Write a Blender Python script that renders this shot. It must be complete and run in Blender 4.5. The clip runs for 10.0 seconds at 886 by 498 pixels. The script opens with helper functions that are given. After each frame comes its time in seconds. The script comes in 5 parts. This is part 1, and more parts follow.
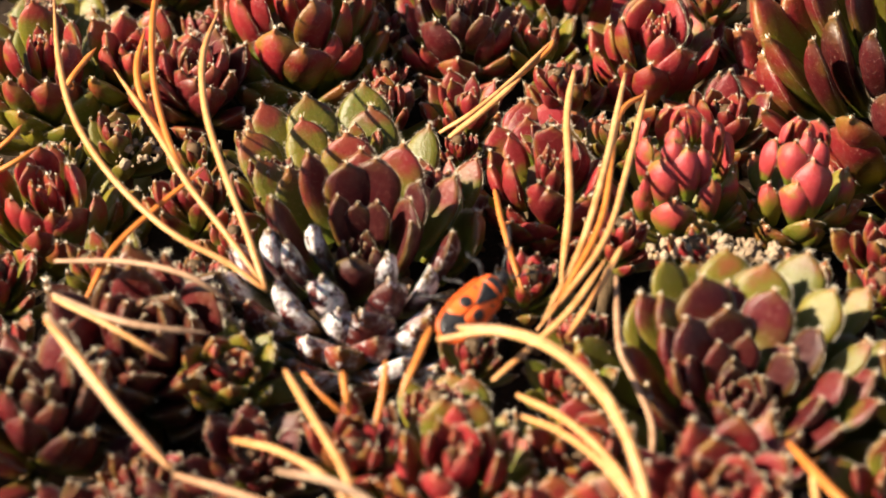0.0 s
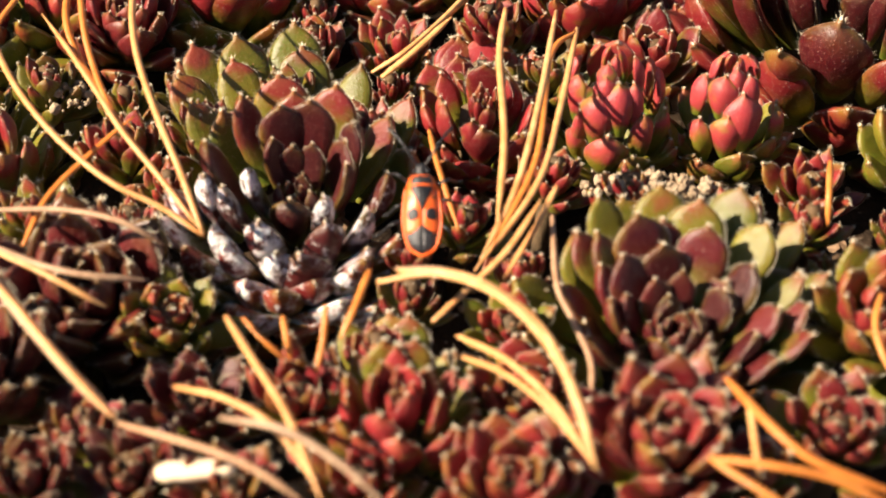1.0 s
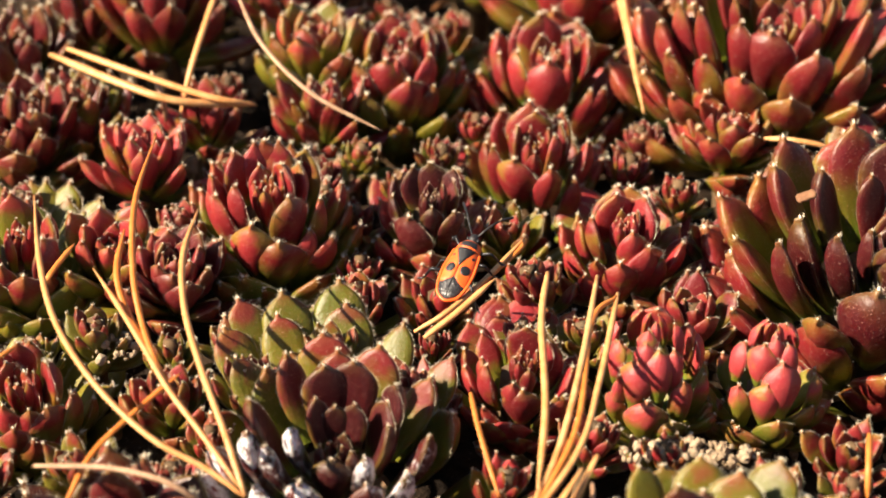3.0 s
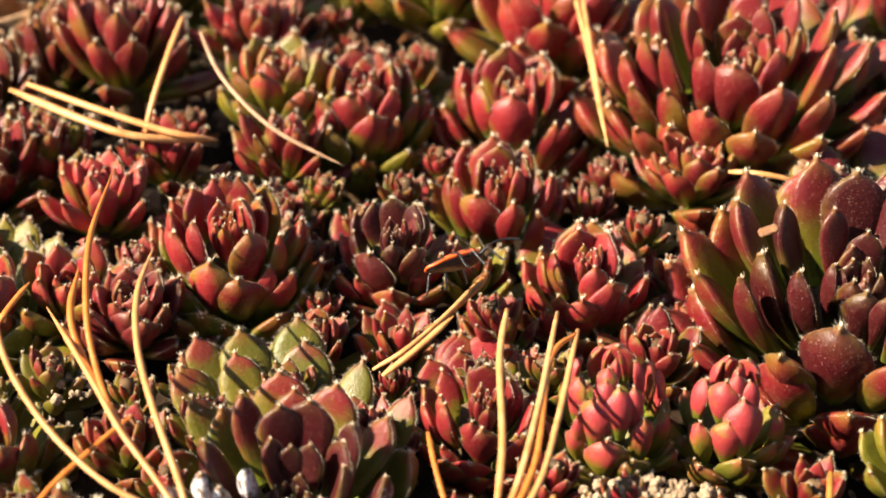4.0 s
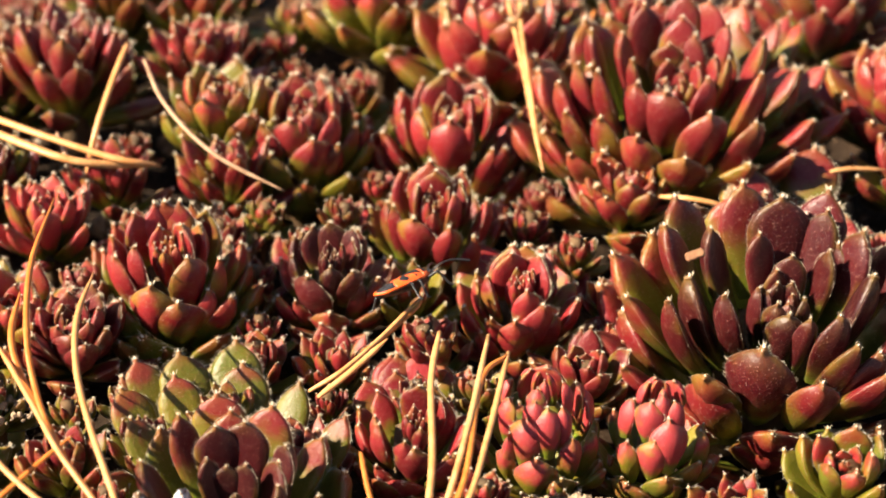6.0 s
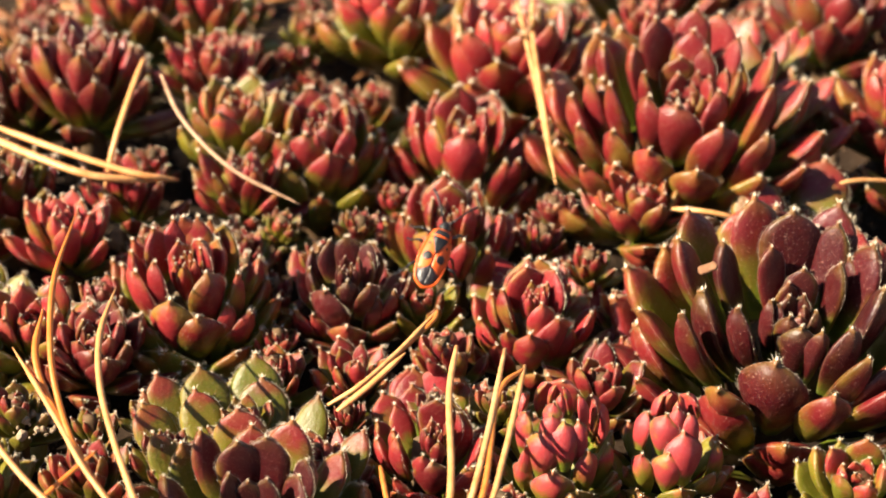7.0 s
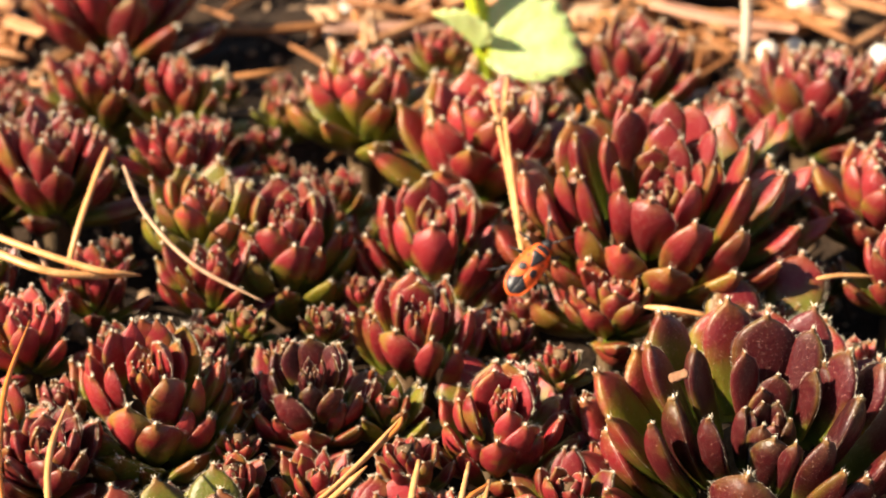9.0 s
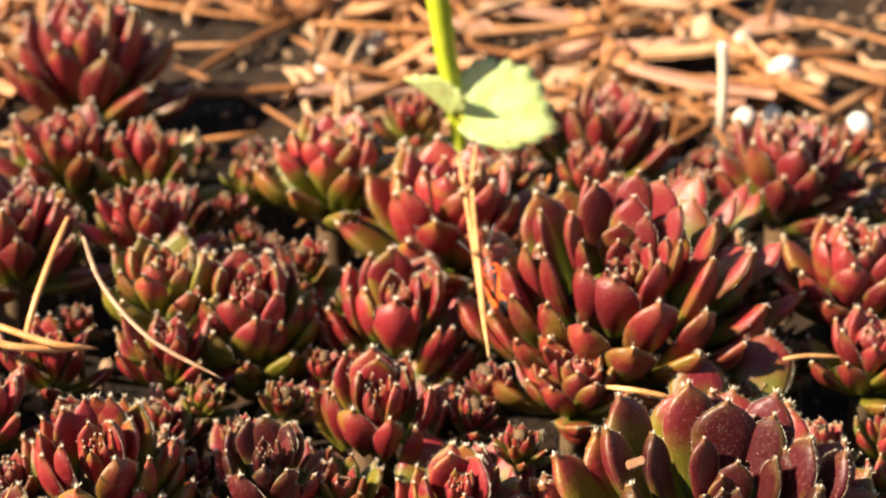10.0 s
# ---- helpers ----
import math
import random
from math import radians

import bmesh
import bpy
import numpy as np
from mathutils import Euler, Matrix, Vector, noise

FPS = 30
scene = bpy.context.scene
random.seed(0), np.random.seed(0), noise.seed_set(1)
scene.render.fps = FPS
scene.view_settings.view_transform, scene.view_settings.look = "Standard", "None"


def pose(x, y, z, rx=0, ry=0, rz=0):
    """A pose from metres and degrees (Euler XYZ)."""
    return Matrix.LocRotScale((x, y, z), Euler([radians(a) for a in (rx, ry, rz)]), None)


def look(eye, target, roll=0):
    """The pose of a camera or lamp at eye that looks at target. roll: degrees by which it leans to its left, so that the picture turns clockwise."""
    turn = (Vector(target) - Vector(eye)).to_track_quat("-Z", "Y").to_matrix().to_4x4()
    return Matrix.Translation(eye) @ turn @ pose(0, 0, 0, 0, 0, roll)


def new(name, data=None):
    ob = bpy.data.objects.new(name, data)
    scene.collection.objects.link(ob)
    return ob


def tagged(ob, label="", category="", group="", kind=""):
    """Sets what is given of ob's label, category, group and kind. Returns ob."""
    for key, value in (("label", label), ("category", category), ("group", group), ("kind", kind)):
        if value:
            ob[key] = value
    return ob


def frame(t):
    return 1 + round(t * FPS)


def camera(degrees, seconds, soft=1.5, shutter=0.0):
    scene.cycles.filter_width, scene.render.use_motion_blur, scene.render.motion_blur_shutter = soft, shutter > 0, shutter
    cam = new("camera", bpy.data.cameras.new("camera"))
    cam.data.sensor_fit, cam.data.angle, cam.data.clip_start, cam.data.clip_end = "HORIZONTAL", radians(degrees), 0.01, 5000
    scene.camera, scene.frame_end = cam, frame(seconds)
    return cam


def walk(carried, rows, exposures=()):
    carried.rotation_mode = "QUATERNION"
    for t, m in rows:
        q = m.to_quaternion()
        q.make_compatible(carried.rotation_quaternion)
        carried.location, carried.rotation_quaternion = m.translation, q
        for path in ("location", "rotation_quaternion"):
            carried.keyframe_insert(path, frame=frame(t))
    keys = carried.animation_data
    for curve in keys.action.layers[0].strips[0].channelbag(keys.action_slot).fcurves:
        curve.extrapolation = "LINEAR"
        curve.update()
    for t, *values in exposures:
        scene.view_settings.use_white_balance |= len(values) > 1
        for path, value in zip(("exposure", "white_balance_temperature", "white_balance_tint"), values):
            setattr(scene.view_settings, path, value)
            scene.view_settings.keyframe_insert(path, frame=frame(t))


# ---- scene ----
# ---- camera ----
cam = camera(27.533, 10.0, 1.8)
cam.data.dof.use_dof = True
cam.data.dof.focus_distance = 0.238
cam.data.dof.aperture_fstop = 25.0
PATH = [
    (0.0, look((0.00173, -0.16006, 0.12635), (-0.00777, 0.01386, -0.00804), -1.768)),
    (0.5, look((0.00039, -0.16133, 0.12709), (0.00117, 0.00999, -0.01093), -0.538)),
    (1.0, look((-0.00000, -0.15957, 0.12837), (0.00002, 0.00870, -0.01335), -0.883)),
    (1.5, look((-0.00133, -0.15836, 0.13015), (-0.00525, 0.01524, -0.00494), -1.156)),
    (2.0, look((-0.00238, -0.15706, 0.13114), (-0.00516, 0.01963, 0.00010), -0.550)),
    (2.5, look((-0.00330, -0.15760, 0.13473), (-0.00698, 0.02439, 0.01118), -0.283)),
    (2.7, look((-0.00284, -0.15896, 0.13418), (-0.00587, 0.02371, 0.01161), -0.118)),
    (3.8, look((0.00125, -0.15348, 0.13573), (-0.00223, 0.03303, 0.01910), -0.356)),
    (4.0, look((0.00198, -0.15542, 0.13430), (0.00030, 0.03017, 0.01617), -0.195)),
    (4.5, look((0.00321, -0.15445, 0.13556), (0.00350, 0.03106, 0.01730), -0.084)),
    (5.0, look((0.00752, -0.15661, 0.13647), (0.01094, 0.02810, 0.01701), 0.214)),
    (5.5, look((0.00581, -0.15638, 0.13848), (0.01086, 0.03077, 0.02295), 0.792)),
    (5.7, look((0.00569, -0.15763, 0.13731), (0.00982, 0.02895, 0.02082), 0.676)),
    (6.8, look((0.00473, -0.16216, 0.14255), (0.00679, 0.02486, 0.02670), 0.408)),
    (7.0, look((0.00393, -0.16121, 0.14218), (0.00638, 0.02518, 0.02533), 0.204)),
    (7.5, look((0.00525, -0.16141, 0.14158), (0.00584, 0.02433, 0.02368), -0.400)),
    (8.0, look((0.01072, -0.16157, 0.14087), (0.01304, 0.02414, 0.02293), -0.341)),
    (8.5, look((0.01007, -0.15564, 0.14582), (0.01349, 0.03072, 0.02894), -0.057)),
    (9.0, look((0.00852, -0.15032, 0.14797), (0.01130, 0.03779, 0.03391), 0.284)),
    (9.5, look((0.01003, -0.14820, 0.15148), (0.01232, 0.04023, 0.03795), 0.787)),
    (10.0, look((0.01498, -0.14419, 0.15164), (0.01725, 0.04607, 0.04119), 0.777)),
]
walk(cam, PATH, [(0.0, 1.50), (2.5, 1.54), (5.0, 1.70), (7.5, 1.72), (10.0, 1.64)])

TAU = 2 * math.pi

# ---- world and sun ----
SUN_FROM = Vector((-0.76, -0.19, 0.62)).normalized()
world = bpy.data.worlds.new("sky")
scene.world = world
world.use_nodes = True
sky = world.node_tree.nodes.new("ShaderNodeTexSky")
sky.sky_type = "NISHITA"
sky.sun_disc = False
sky.sun_elevation = math.asin(SUN_FROM.z)
sky.sun_rotation = math.atan2(SUN_FROM.x, SUN_FROM.y)
back = world.node_tree.nodes["Background"]
back.inputs["Strength"].default_value = 0.038
world.node_tree.links.new(sky.outputs["Color"], back.inputs["Color"])
sun = new("sun", bpy.data.lights.new("sun", "SUN"))
sun.data.energy, sun.data.angle, sun.data.color = 5.0, radians(0.6), (1.0, 0.84, 0.65)
sun.matrix_world = look(SUN_FROM, (0, 0, 0))


# ---- materials ----
class Nodes:
    """Short hand for building one node material."""

    def __init__(self, name):
        self.mat = bpy.data.materials.new(name)
        self.mat.use_nodes = True
        self.tree = self.mat.node_tree
        self.shader = self.tree.nodes["Principled BSDF"]

    def add(self, kind, **values):
        node = self.tree.nodes.new(kind)
        for key, value in values.items():
            if key == "blend":
                node.blend_type = value
            elif key == "op":
                node.operation = value
            elif key == "dims":
                node.noise_dimensions = value
            elif key == "data":
                node.data_type = value
            elif key == "attr":
                node.attribute_name = value
            elif key == "feature":
                node.feature = value
        return node

    def link(self, a, b):
        self.tree.links.new(a, b)

    def set(self, socket, value):
        if hasattr(value, "is_output"):
            self.link(value, socket)
        else:
            socket.default_value = value

    def noise(self, vector, scale, detail=3.0, rough=0.55, w=None):
        n = self.add("ShaderNodeTexNoise", dims="4D" if w is not None else "3D")
        self.link(vector, n.inputs["Vector"])
        n.inputs["Scale"].default_value, n.inputs["Detail"].default_value, n.inputs["Roughness"].default_value = scale, detail, rough
        if w is not None:
            self.set(n.inputs["W"], w)
        return n.outputs["Fac"]

    def ramp(self, fac, low, high, a=0.0, b=1.0):
        n = self.add("ShaderNodeMapRange")
        n.interpolation_type = "SMOOTHSTEP"
        for key, value in (("Value", fac), ("From Min", low), ("From Max", high), ("To Min", a), ("To Max", b)):
            self.set(n.inputs[key], value)
        return n.outputs["Result"]

    def math(self, op, a, b=0.0):
        n = self.add("ShaderNodeMath", op=op)
        self.set(n.inputs[0], a)
        self.set(n.inputs[1], b)
        return n.outputs[0]

    def mix(self, fac, a, b, blend="MIX"):
        n = self.add("ShaderNodeMix", data="RGBA", blend=blend)
        self.set(n.inputs[0], fac)
        for socket, value in ((n.inputs[6], a), (n.inputs[7], b)):
            if isinstance(value, tuple):
                value = (*value, 1.0)[:4]
            self.set(socket, value)
        return n.outputs[2]

    def bump(self, height, strength, distance):
        n = self.add("ShaderNodeBump")
        n.inputs["Strength"].default_value, n.inputs["Distance"].default_value = strength, distance
        self.link(height, n.inputs["Height"])
        self.link(n.outputs["Normal"], self.shader.inputs["Normal"])

    def finish(self, color, rough=0.5, spec=0.5, sss=0.0, sss_scale=0.001, sss_radius=(1.0, 0.3, 0.2)):
        if isinstance(color, tuple):
            color = (*color, 1.0)[:4]
        self.set(self.shader.inputs["Base Color"], color)
        self.set(self.shader.inputs["Roughness"], rough)
        self.set(self.shader.inputs["Specular IOR Level"], spec)
        if sss:
            self.shader.inputs["Subsurface Weight"].default_value = sss
            self.shader.inputs["Subsurface Scale"].default_value = sss_scale
            self.shader.inputs["Subsurface Radius"].default_value = sss_radius
        return self.mat


def leaf_material():
    """Fleshy houseleek leaf. The object's colour tells how red, how dark and how waxy this leaf is."""
    n = Nodes("houseleek_leaf")
    info = n.add("ShaderNodeObjectInfo")
    kind = n.add("ShaderNodeSeparateColor")
    n.link(info.outputs["Color"], kind.inputs[0])
    red, dark, wax = kind.outputs[0], kind.outputs[1], kind.outputs[2]
    rnd = n.math("MULTIPLY", info.outputs["Random"], 37.0)
    co = n.add("ShaderNodeTexCoord").outputs["Object"]
    along = n.add("ShaderNodeAttribute", attr="along").outputs["Fac"]
    edge = n.add("ShaderNodeAttribute", attr="edge").outputs["Fac"]
    blotch = n.noise(co, 3.2, 3, w=rnd)
    fine = n.noise(co, 26.0, 3, 0.6, w=rnd)
    speck = n.noise(co, 70.0, 2, 0.6, w=rnd)
    hue = n.ramp(info.outputs["Random"], 0.0, 1.0)
    green = n.mix(hue, (0.090, 0.105, 0.007), (0.16, 0.140, 0.010))
    # dark deepens the leaf's own tone; on shaded rosettes it stands in for shade
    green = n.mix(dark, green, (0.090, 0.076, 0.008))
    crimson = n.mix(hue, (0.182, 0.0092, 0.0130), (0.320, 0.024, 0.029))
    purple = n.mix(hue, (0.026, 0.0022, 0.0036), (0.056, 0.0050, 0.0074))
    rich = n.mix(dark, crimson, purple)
    rich = n.mix(n.math("SUBTRACT", 1.0, info.outputs["Alpha"]), rich, (0.39, 0.046, 0.052))
    # red spreads from the tip downwards; the foot of the leaf stays green
    shift = n.math("SUBTRACT", n.math("ADD", along, n.math("MULTIPLY", n.math("SUBTRACT", blotch, 0.5), 0.9)), n.math("SUBTRACT", 1.04, n.math("MULTIPLY", red, 0.95)))
    flush = n.ramp(shift, -0.15, 0.22)
    col = n.mix(flush, green, rich)
    # the foot is green; olive and golden patches, mostly along the margins of the paler leaves
    col = n.mix(n.ramp(n.math("ADD", along, n.math("MULTIPLY", n.math("SUBTRACT", blotch, 0.5), 0.35)), 0.06, 0.30, 0.9, 0.0), col, n.mix(dark, (0.13, 0.17, 0.012), (0.085, 0.120, 0.010)))
    gold = n.noise(co, 2.3, 2, 0.5, w=n.math("ADD", rnd, 11.0))
    gild = n.math("MULTIPLY", n.ramp(n.math("ADD", gold, n.math("MULTIPLY", edge, 0.10)), 0.54, 0.74), n.math("SUBTRACT", 0.70, n.math("MULTIPLY", dark, 0.75)))
    col = n.mix(n.math("MAXIMUM", gild, 0.0), col, (0.19, 0.165, 0.012))
    col = n.mix(n.ramp(fine, 0.35, 0.75, 0.0, 0.06), col, (0.36, 0.09, 0.04))
    col = n.mix(n.ramp(speck, 0.61, 0.69, 0.0, 0.42), col, (0.60, 0.38, 0.30))
    # some leaves turn olive towards the point
    tan = n.math("MULTIPLY", n.ramp(n.math("ADD", along, n.math("MULTIPLY", n.math("SUBTRACT", blotch, 0.5), 0.5)), 0.78, 1.0), n.ramp(n.noise(co, 0.01, 0, 0.5, w=n.math("ADD", rnd, 3.0)), 0.36, 0.62, 0.0, 0.85))
    col = n.mix(n.math("MULTIPLY", tan, n.math("SUBTRACT", 1.0, n.math("MULTIPLY", dark, 0.60))), col, (0.20, 0.150, 0.014))
    # pale horny rim and brownish point
    col = n.mix(n.math("MULTIPLY", n.ramp(edge, 0.25, 0.85), n.ramp(gold, 0.44, 0.66, 0.0, 0.40)), col, (0.17, 0.13, 0.012))
    col = n.mix(n.ramp(edge, 0.95, 1.0, 0.0, 0.16), col, (0.62, 0.38, 0.25))
    col = n.mix(n.ramp(along, 0.93, 0.985, 0.0, 0.40), col, (0.30, 0.17, 0.06))
    crust = n.noise(co, 6.5, 5, 0.72, w=n.math("ADD", rnd, 5.0))
    mask = n.math("MULTIPLY", n.ramp(crust, n.math("SUBTRACT", 0.80, n.math("MULTIPLY", wax, 0.50)), n.math("SUBTRACT", 0.92, n.math("MULTIPLY", wax, 0.48))), n.ramp(wax, 0.02, 0.12))
    mask = n.math("MULTIPLY", n.math("MULTIPLY", mask, n.ramp(along, 0.45, 0.72, 0.15, 1.0)), n.ramp(edge, 0.65, 1.0, 1.0, 0.4))
    mask = n.math("MULTIPLY", mask, n.ramp(n.noise(co, 30.0, 3, 0.6, w=rnd), 0.30, 0.52, 0.35, 1.0))
    col = n.mix(mask, col, (0.74, 0.72, 0.72))
    n.bump(n.math("ADD", n.math("MULTIPLY", blotch, 1.2), n.math("ADD", n.math("MULTIPLY", fine, 0.6), n.math("MULTIPLY", speck, 0.4))), 0.32, 0.0005)
    rough = n.math("ADD", n.ramp(fine, 0.3, 0.7, 0.32, 0.46), n.math("MULTIPLY", mask, 0.25))
    return n.finish(col, rough, 0.42, 0.15, 0.0012, (1.0, 0.25, 0.12))


def grain_material(name, a, b, scale, rough=0.6, bump=0.3, spec=0.3, streak=None, sss=0.0, per_object=True):
    """Two-tone natural surface with coarse and fine variation; streak stretches the grain along local y."""
    n = Nodes(name)
    info = n.add("ShaderNodeObjectInfo")
    co = n.add("ShaderNodeTexCoord").outputs["Object"]
    if streak:
        m = n.add("ShaderNodeMapping")
        m.inputs["Scale"].default_value = streak
        n.link(co, m.inputs["Vector"])
        co = m.outputs["Vector"]
    w = n.math("MULTIPLY", info.outputs["Random"], 31.0)
    big = n.noise(co, scale, 3, 0.6, w=w)
    small = n.noise(co, scale * 7, 3, 0.6, w=w)
    col = n.mix(n.ramp(n.math("ADD", n.math("MULTIPLY", big, 0.65), n.math("MULTIPLY", small, 0.35)), 0.32, 0.68), a, b)
    if per_object:
        col = n.mix(n.ramp(info.outputs["Random"], 0, 1, 0.0, 0.45), col, tuple(0.5 * (p + q) * f for p, q, f in zip(a, b, (1.25, 0.95, 0.7))))
    n.bump(small, bump, 0.0004)
    return n.finish(col, n.ramp(big, 0.3, 0.7, rough - 0.08, rough + 0.08), spec, sss)


def litter_material():
    """Dry needles that lie thick: every piece has a tone of its own."""
    n = Nodes("dry_litter")
    geo = n.add("ShaderNodeNewGeometry").outputs["Random Per Island"]
    co = n.add("ShaderNodeTexCoord").outputs["Object"]
    grain = n.noise(co, 900.0, 3)
    col = n.mix(n.ramp(geo, 0.0, 0.55), (0.20, 0.075, 0.022), (0.42, 0.18, 0.060))
    col = n.mix(n.ramp(geo, 0.45, 1.0), col, (0.54, 0.35, 0.20))
    col = n.mix(n.ramp(grain, 0.35, 0.7, 0.0, 0.5), col, (0.16, 0.07, 0.03))
    n.bump(grain, 0.3, 0.0003)
    return n.finish(col, 0.55, 0.3)


def soil_material():
    n = Nodes("garden_soil")
    co = n.add("ShaderNodeTexCoord").outputs["Object"]
    big, mid, fine = n.noise(co, 18.0, 4), n.noise(co, 160.0, 4, 0.65), n.noise(co, 900.0, 3, 0.65)
    col = n.mix(n.ramp(mid, 0.35, 0.7), (0.008, 0.005, 0.003), (0.034, 0.021, 0.012))
    col = n.mix(n.ramp(big, 0.42, 0.62, 0.0, 0.35), col, (0.050, 0.029, 0.016))
    col = n.mix(n.ramp(fine, 0.62, 0.75, 0.0, 0.6), col, (0.33, 0.25, 0.18))
    n.bump(n.math("ADD", mid, n.math("MULTIPLY", fine, 0.5)), 0.7, 0.0015)
    return n.finish(col, 0.9, 0.15)


LEAF = leaf_material()
HAIR = grain_material("leaf_hair", (0.56, 0.48, 0.34), (0.74, 0.67, 0.53), 4.0, 0.55, 0.0, per_object=False)
STALK = grain_material("rosette_stalk", (0.05, 0.035, 0.02), (0.14, 0.09, 0.045), 300.0, 0.8)
NEEDLE = grain_material("dry_needle", (0.46, 0.20, 0.060), (0.70, 0.42, 0.18), 60.0, 0.40, 0.2, 0.45, (9.0, 9.0, 0.5))
NEEDLE_ORANGE = grain_material("orange_needle", (0.42, 0.13, 0.020), (0.62, 0.24, 0.05), 60.0, 0.40, 0.2, 0.45, (9.0, 9.0, 0.5))
NEEDLE_GREY = grain_material("weathered_needle", (0.26, 0.15, 0.085), (0.52, 0.34, 0.21), 60.0, 0.50, 0.3, 0.4, (9.0, 9.0, 0.5))
LITTER = litter_material()
SOIL = soil_material()
PEBBLE = grain_material("pale_pebble", (0.52, 0.48, 0.42), (0.80, 0.77, 0.72), 120.0, 0.6, 0.3)
PEBBLE_GREY = grain_material("grey_pebble", (0.34, 0.31, 0.26), (0.62, 0.58, 0.50), 120.0, 0.6, 0.3)
GRIT = grain_material("dry_grit", (0.16, 0.12, 0.075), (0.46, 0.38, 0.27), 260.0, 0.9, 0.5)
CRUMB = grain_material("soil_crumb", (0.10, 0.068, 0.040), (0.34, 0.25, 0.17), 200.0, 0.9, 0.5)
FLAKE = grain_material("dry_flake", (0.42, 0.17, 0.060), (0.64, 0.40, 0.21), 70.0, 0.55, 0.4, 0.4, (1.0, 0.25, 1.0))
FLAKE_PINK = grain_material("pink_flake", (0.32, 0.16, 0.10), (0.50, 0.31, 0.22), 70.0, 0.6, 0.4, 0.4, (1.0, 0.25, 1.0))
BARK = grain_material("bark_chip", (0.13, 0.060, 0.028), (0.36, 0.19, 0.10), 150.0, 0.8, 0.6)
WOOD = grain_material("pale_wood", (0.66, 0.52, 0.36), (0.82, 0.72, 0.56), 90.0, 0.5, 0.3)
PLANT = grain_material("mallow_leaf", (0.30, 0.44, 0.11), (0.56, 0.66, 0.34), 160.0, 0.40, 0.3, 0.6, sss=0.2)
PLANT_STEM = grain_material("mallow_stem", (0.36, 0.45, 0.015), (0.52, 0.56, 0.04), 160.0, 0.45, 0.2, sss=0.2)
BUG_RED = grain_material("bug_orange_red", (0.76, 0.105, 0.014), (0.86, 0.150, 0.020), 900.0, 0.38, 0.15, 0.5, per_object=False)
BUG_BLACK = grain_material("bug_black", (0.008, 0.008, 0.009), (0.022, 0.020, 0.020), 900.0, 0.36, 0.3, 0.5, per_object=False)
BUG_GREY = grain_material("bug_membrane", (0.012, 0.011, 0.011), (0.038, 0.035, 0.035), 700.0, 0.26, 0.4, 0.6, (1.0, 0.3, 1.0), per_object=False)


# ---- builders ----
def mesh_of(name, verts, faces, *mats, slots=None, smooth=True):
    me = bpy.data.meshes.new(name)
    me.from_pydata(verts, [], faces)
    for mat in mats:
        me.materials.append(mat)
    if slots:
        me.polygons.foreach_set("material_index", slots)
    me.polygons.foreach_set("use_smooth", [smooth] * len(me.polygons))
    me.update()
    return me


def part(name, me, parent, label="", m=None):
    ob = new(name, me)
    ob.parent = parent
    if m is not None:
        ob.matrix_basis = m
    if label:
        ob["label"] = label
    return ob


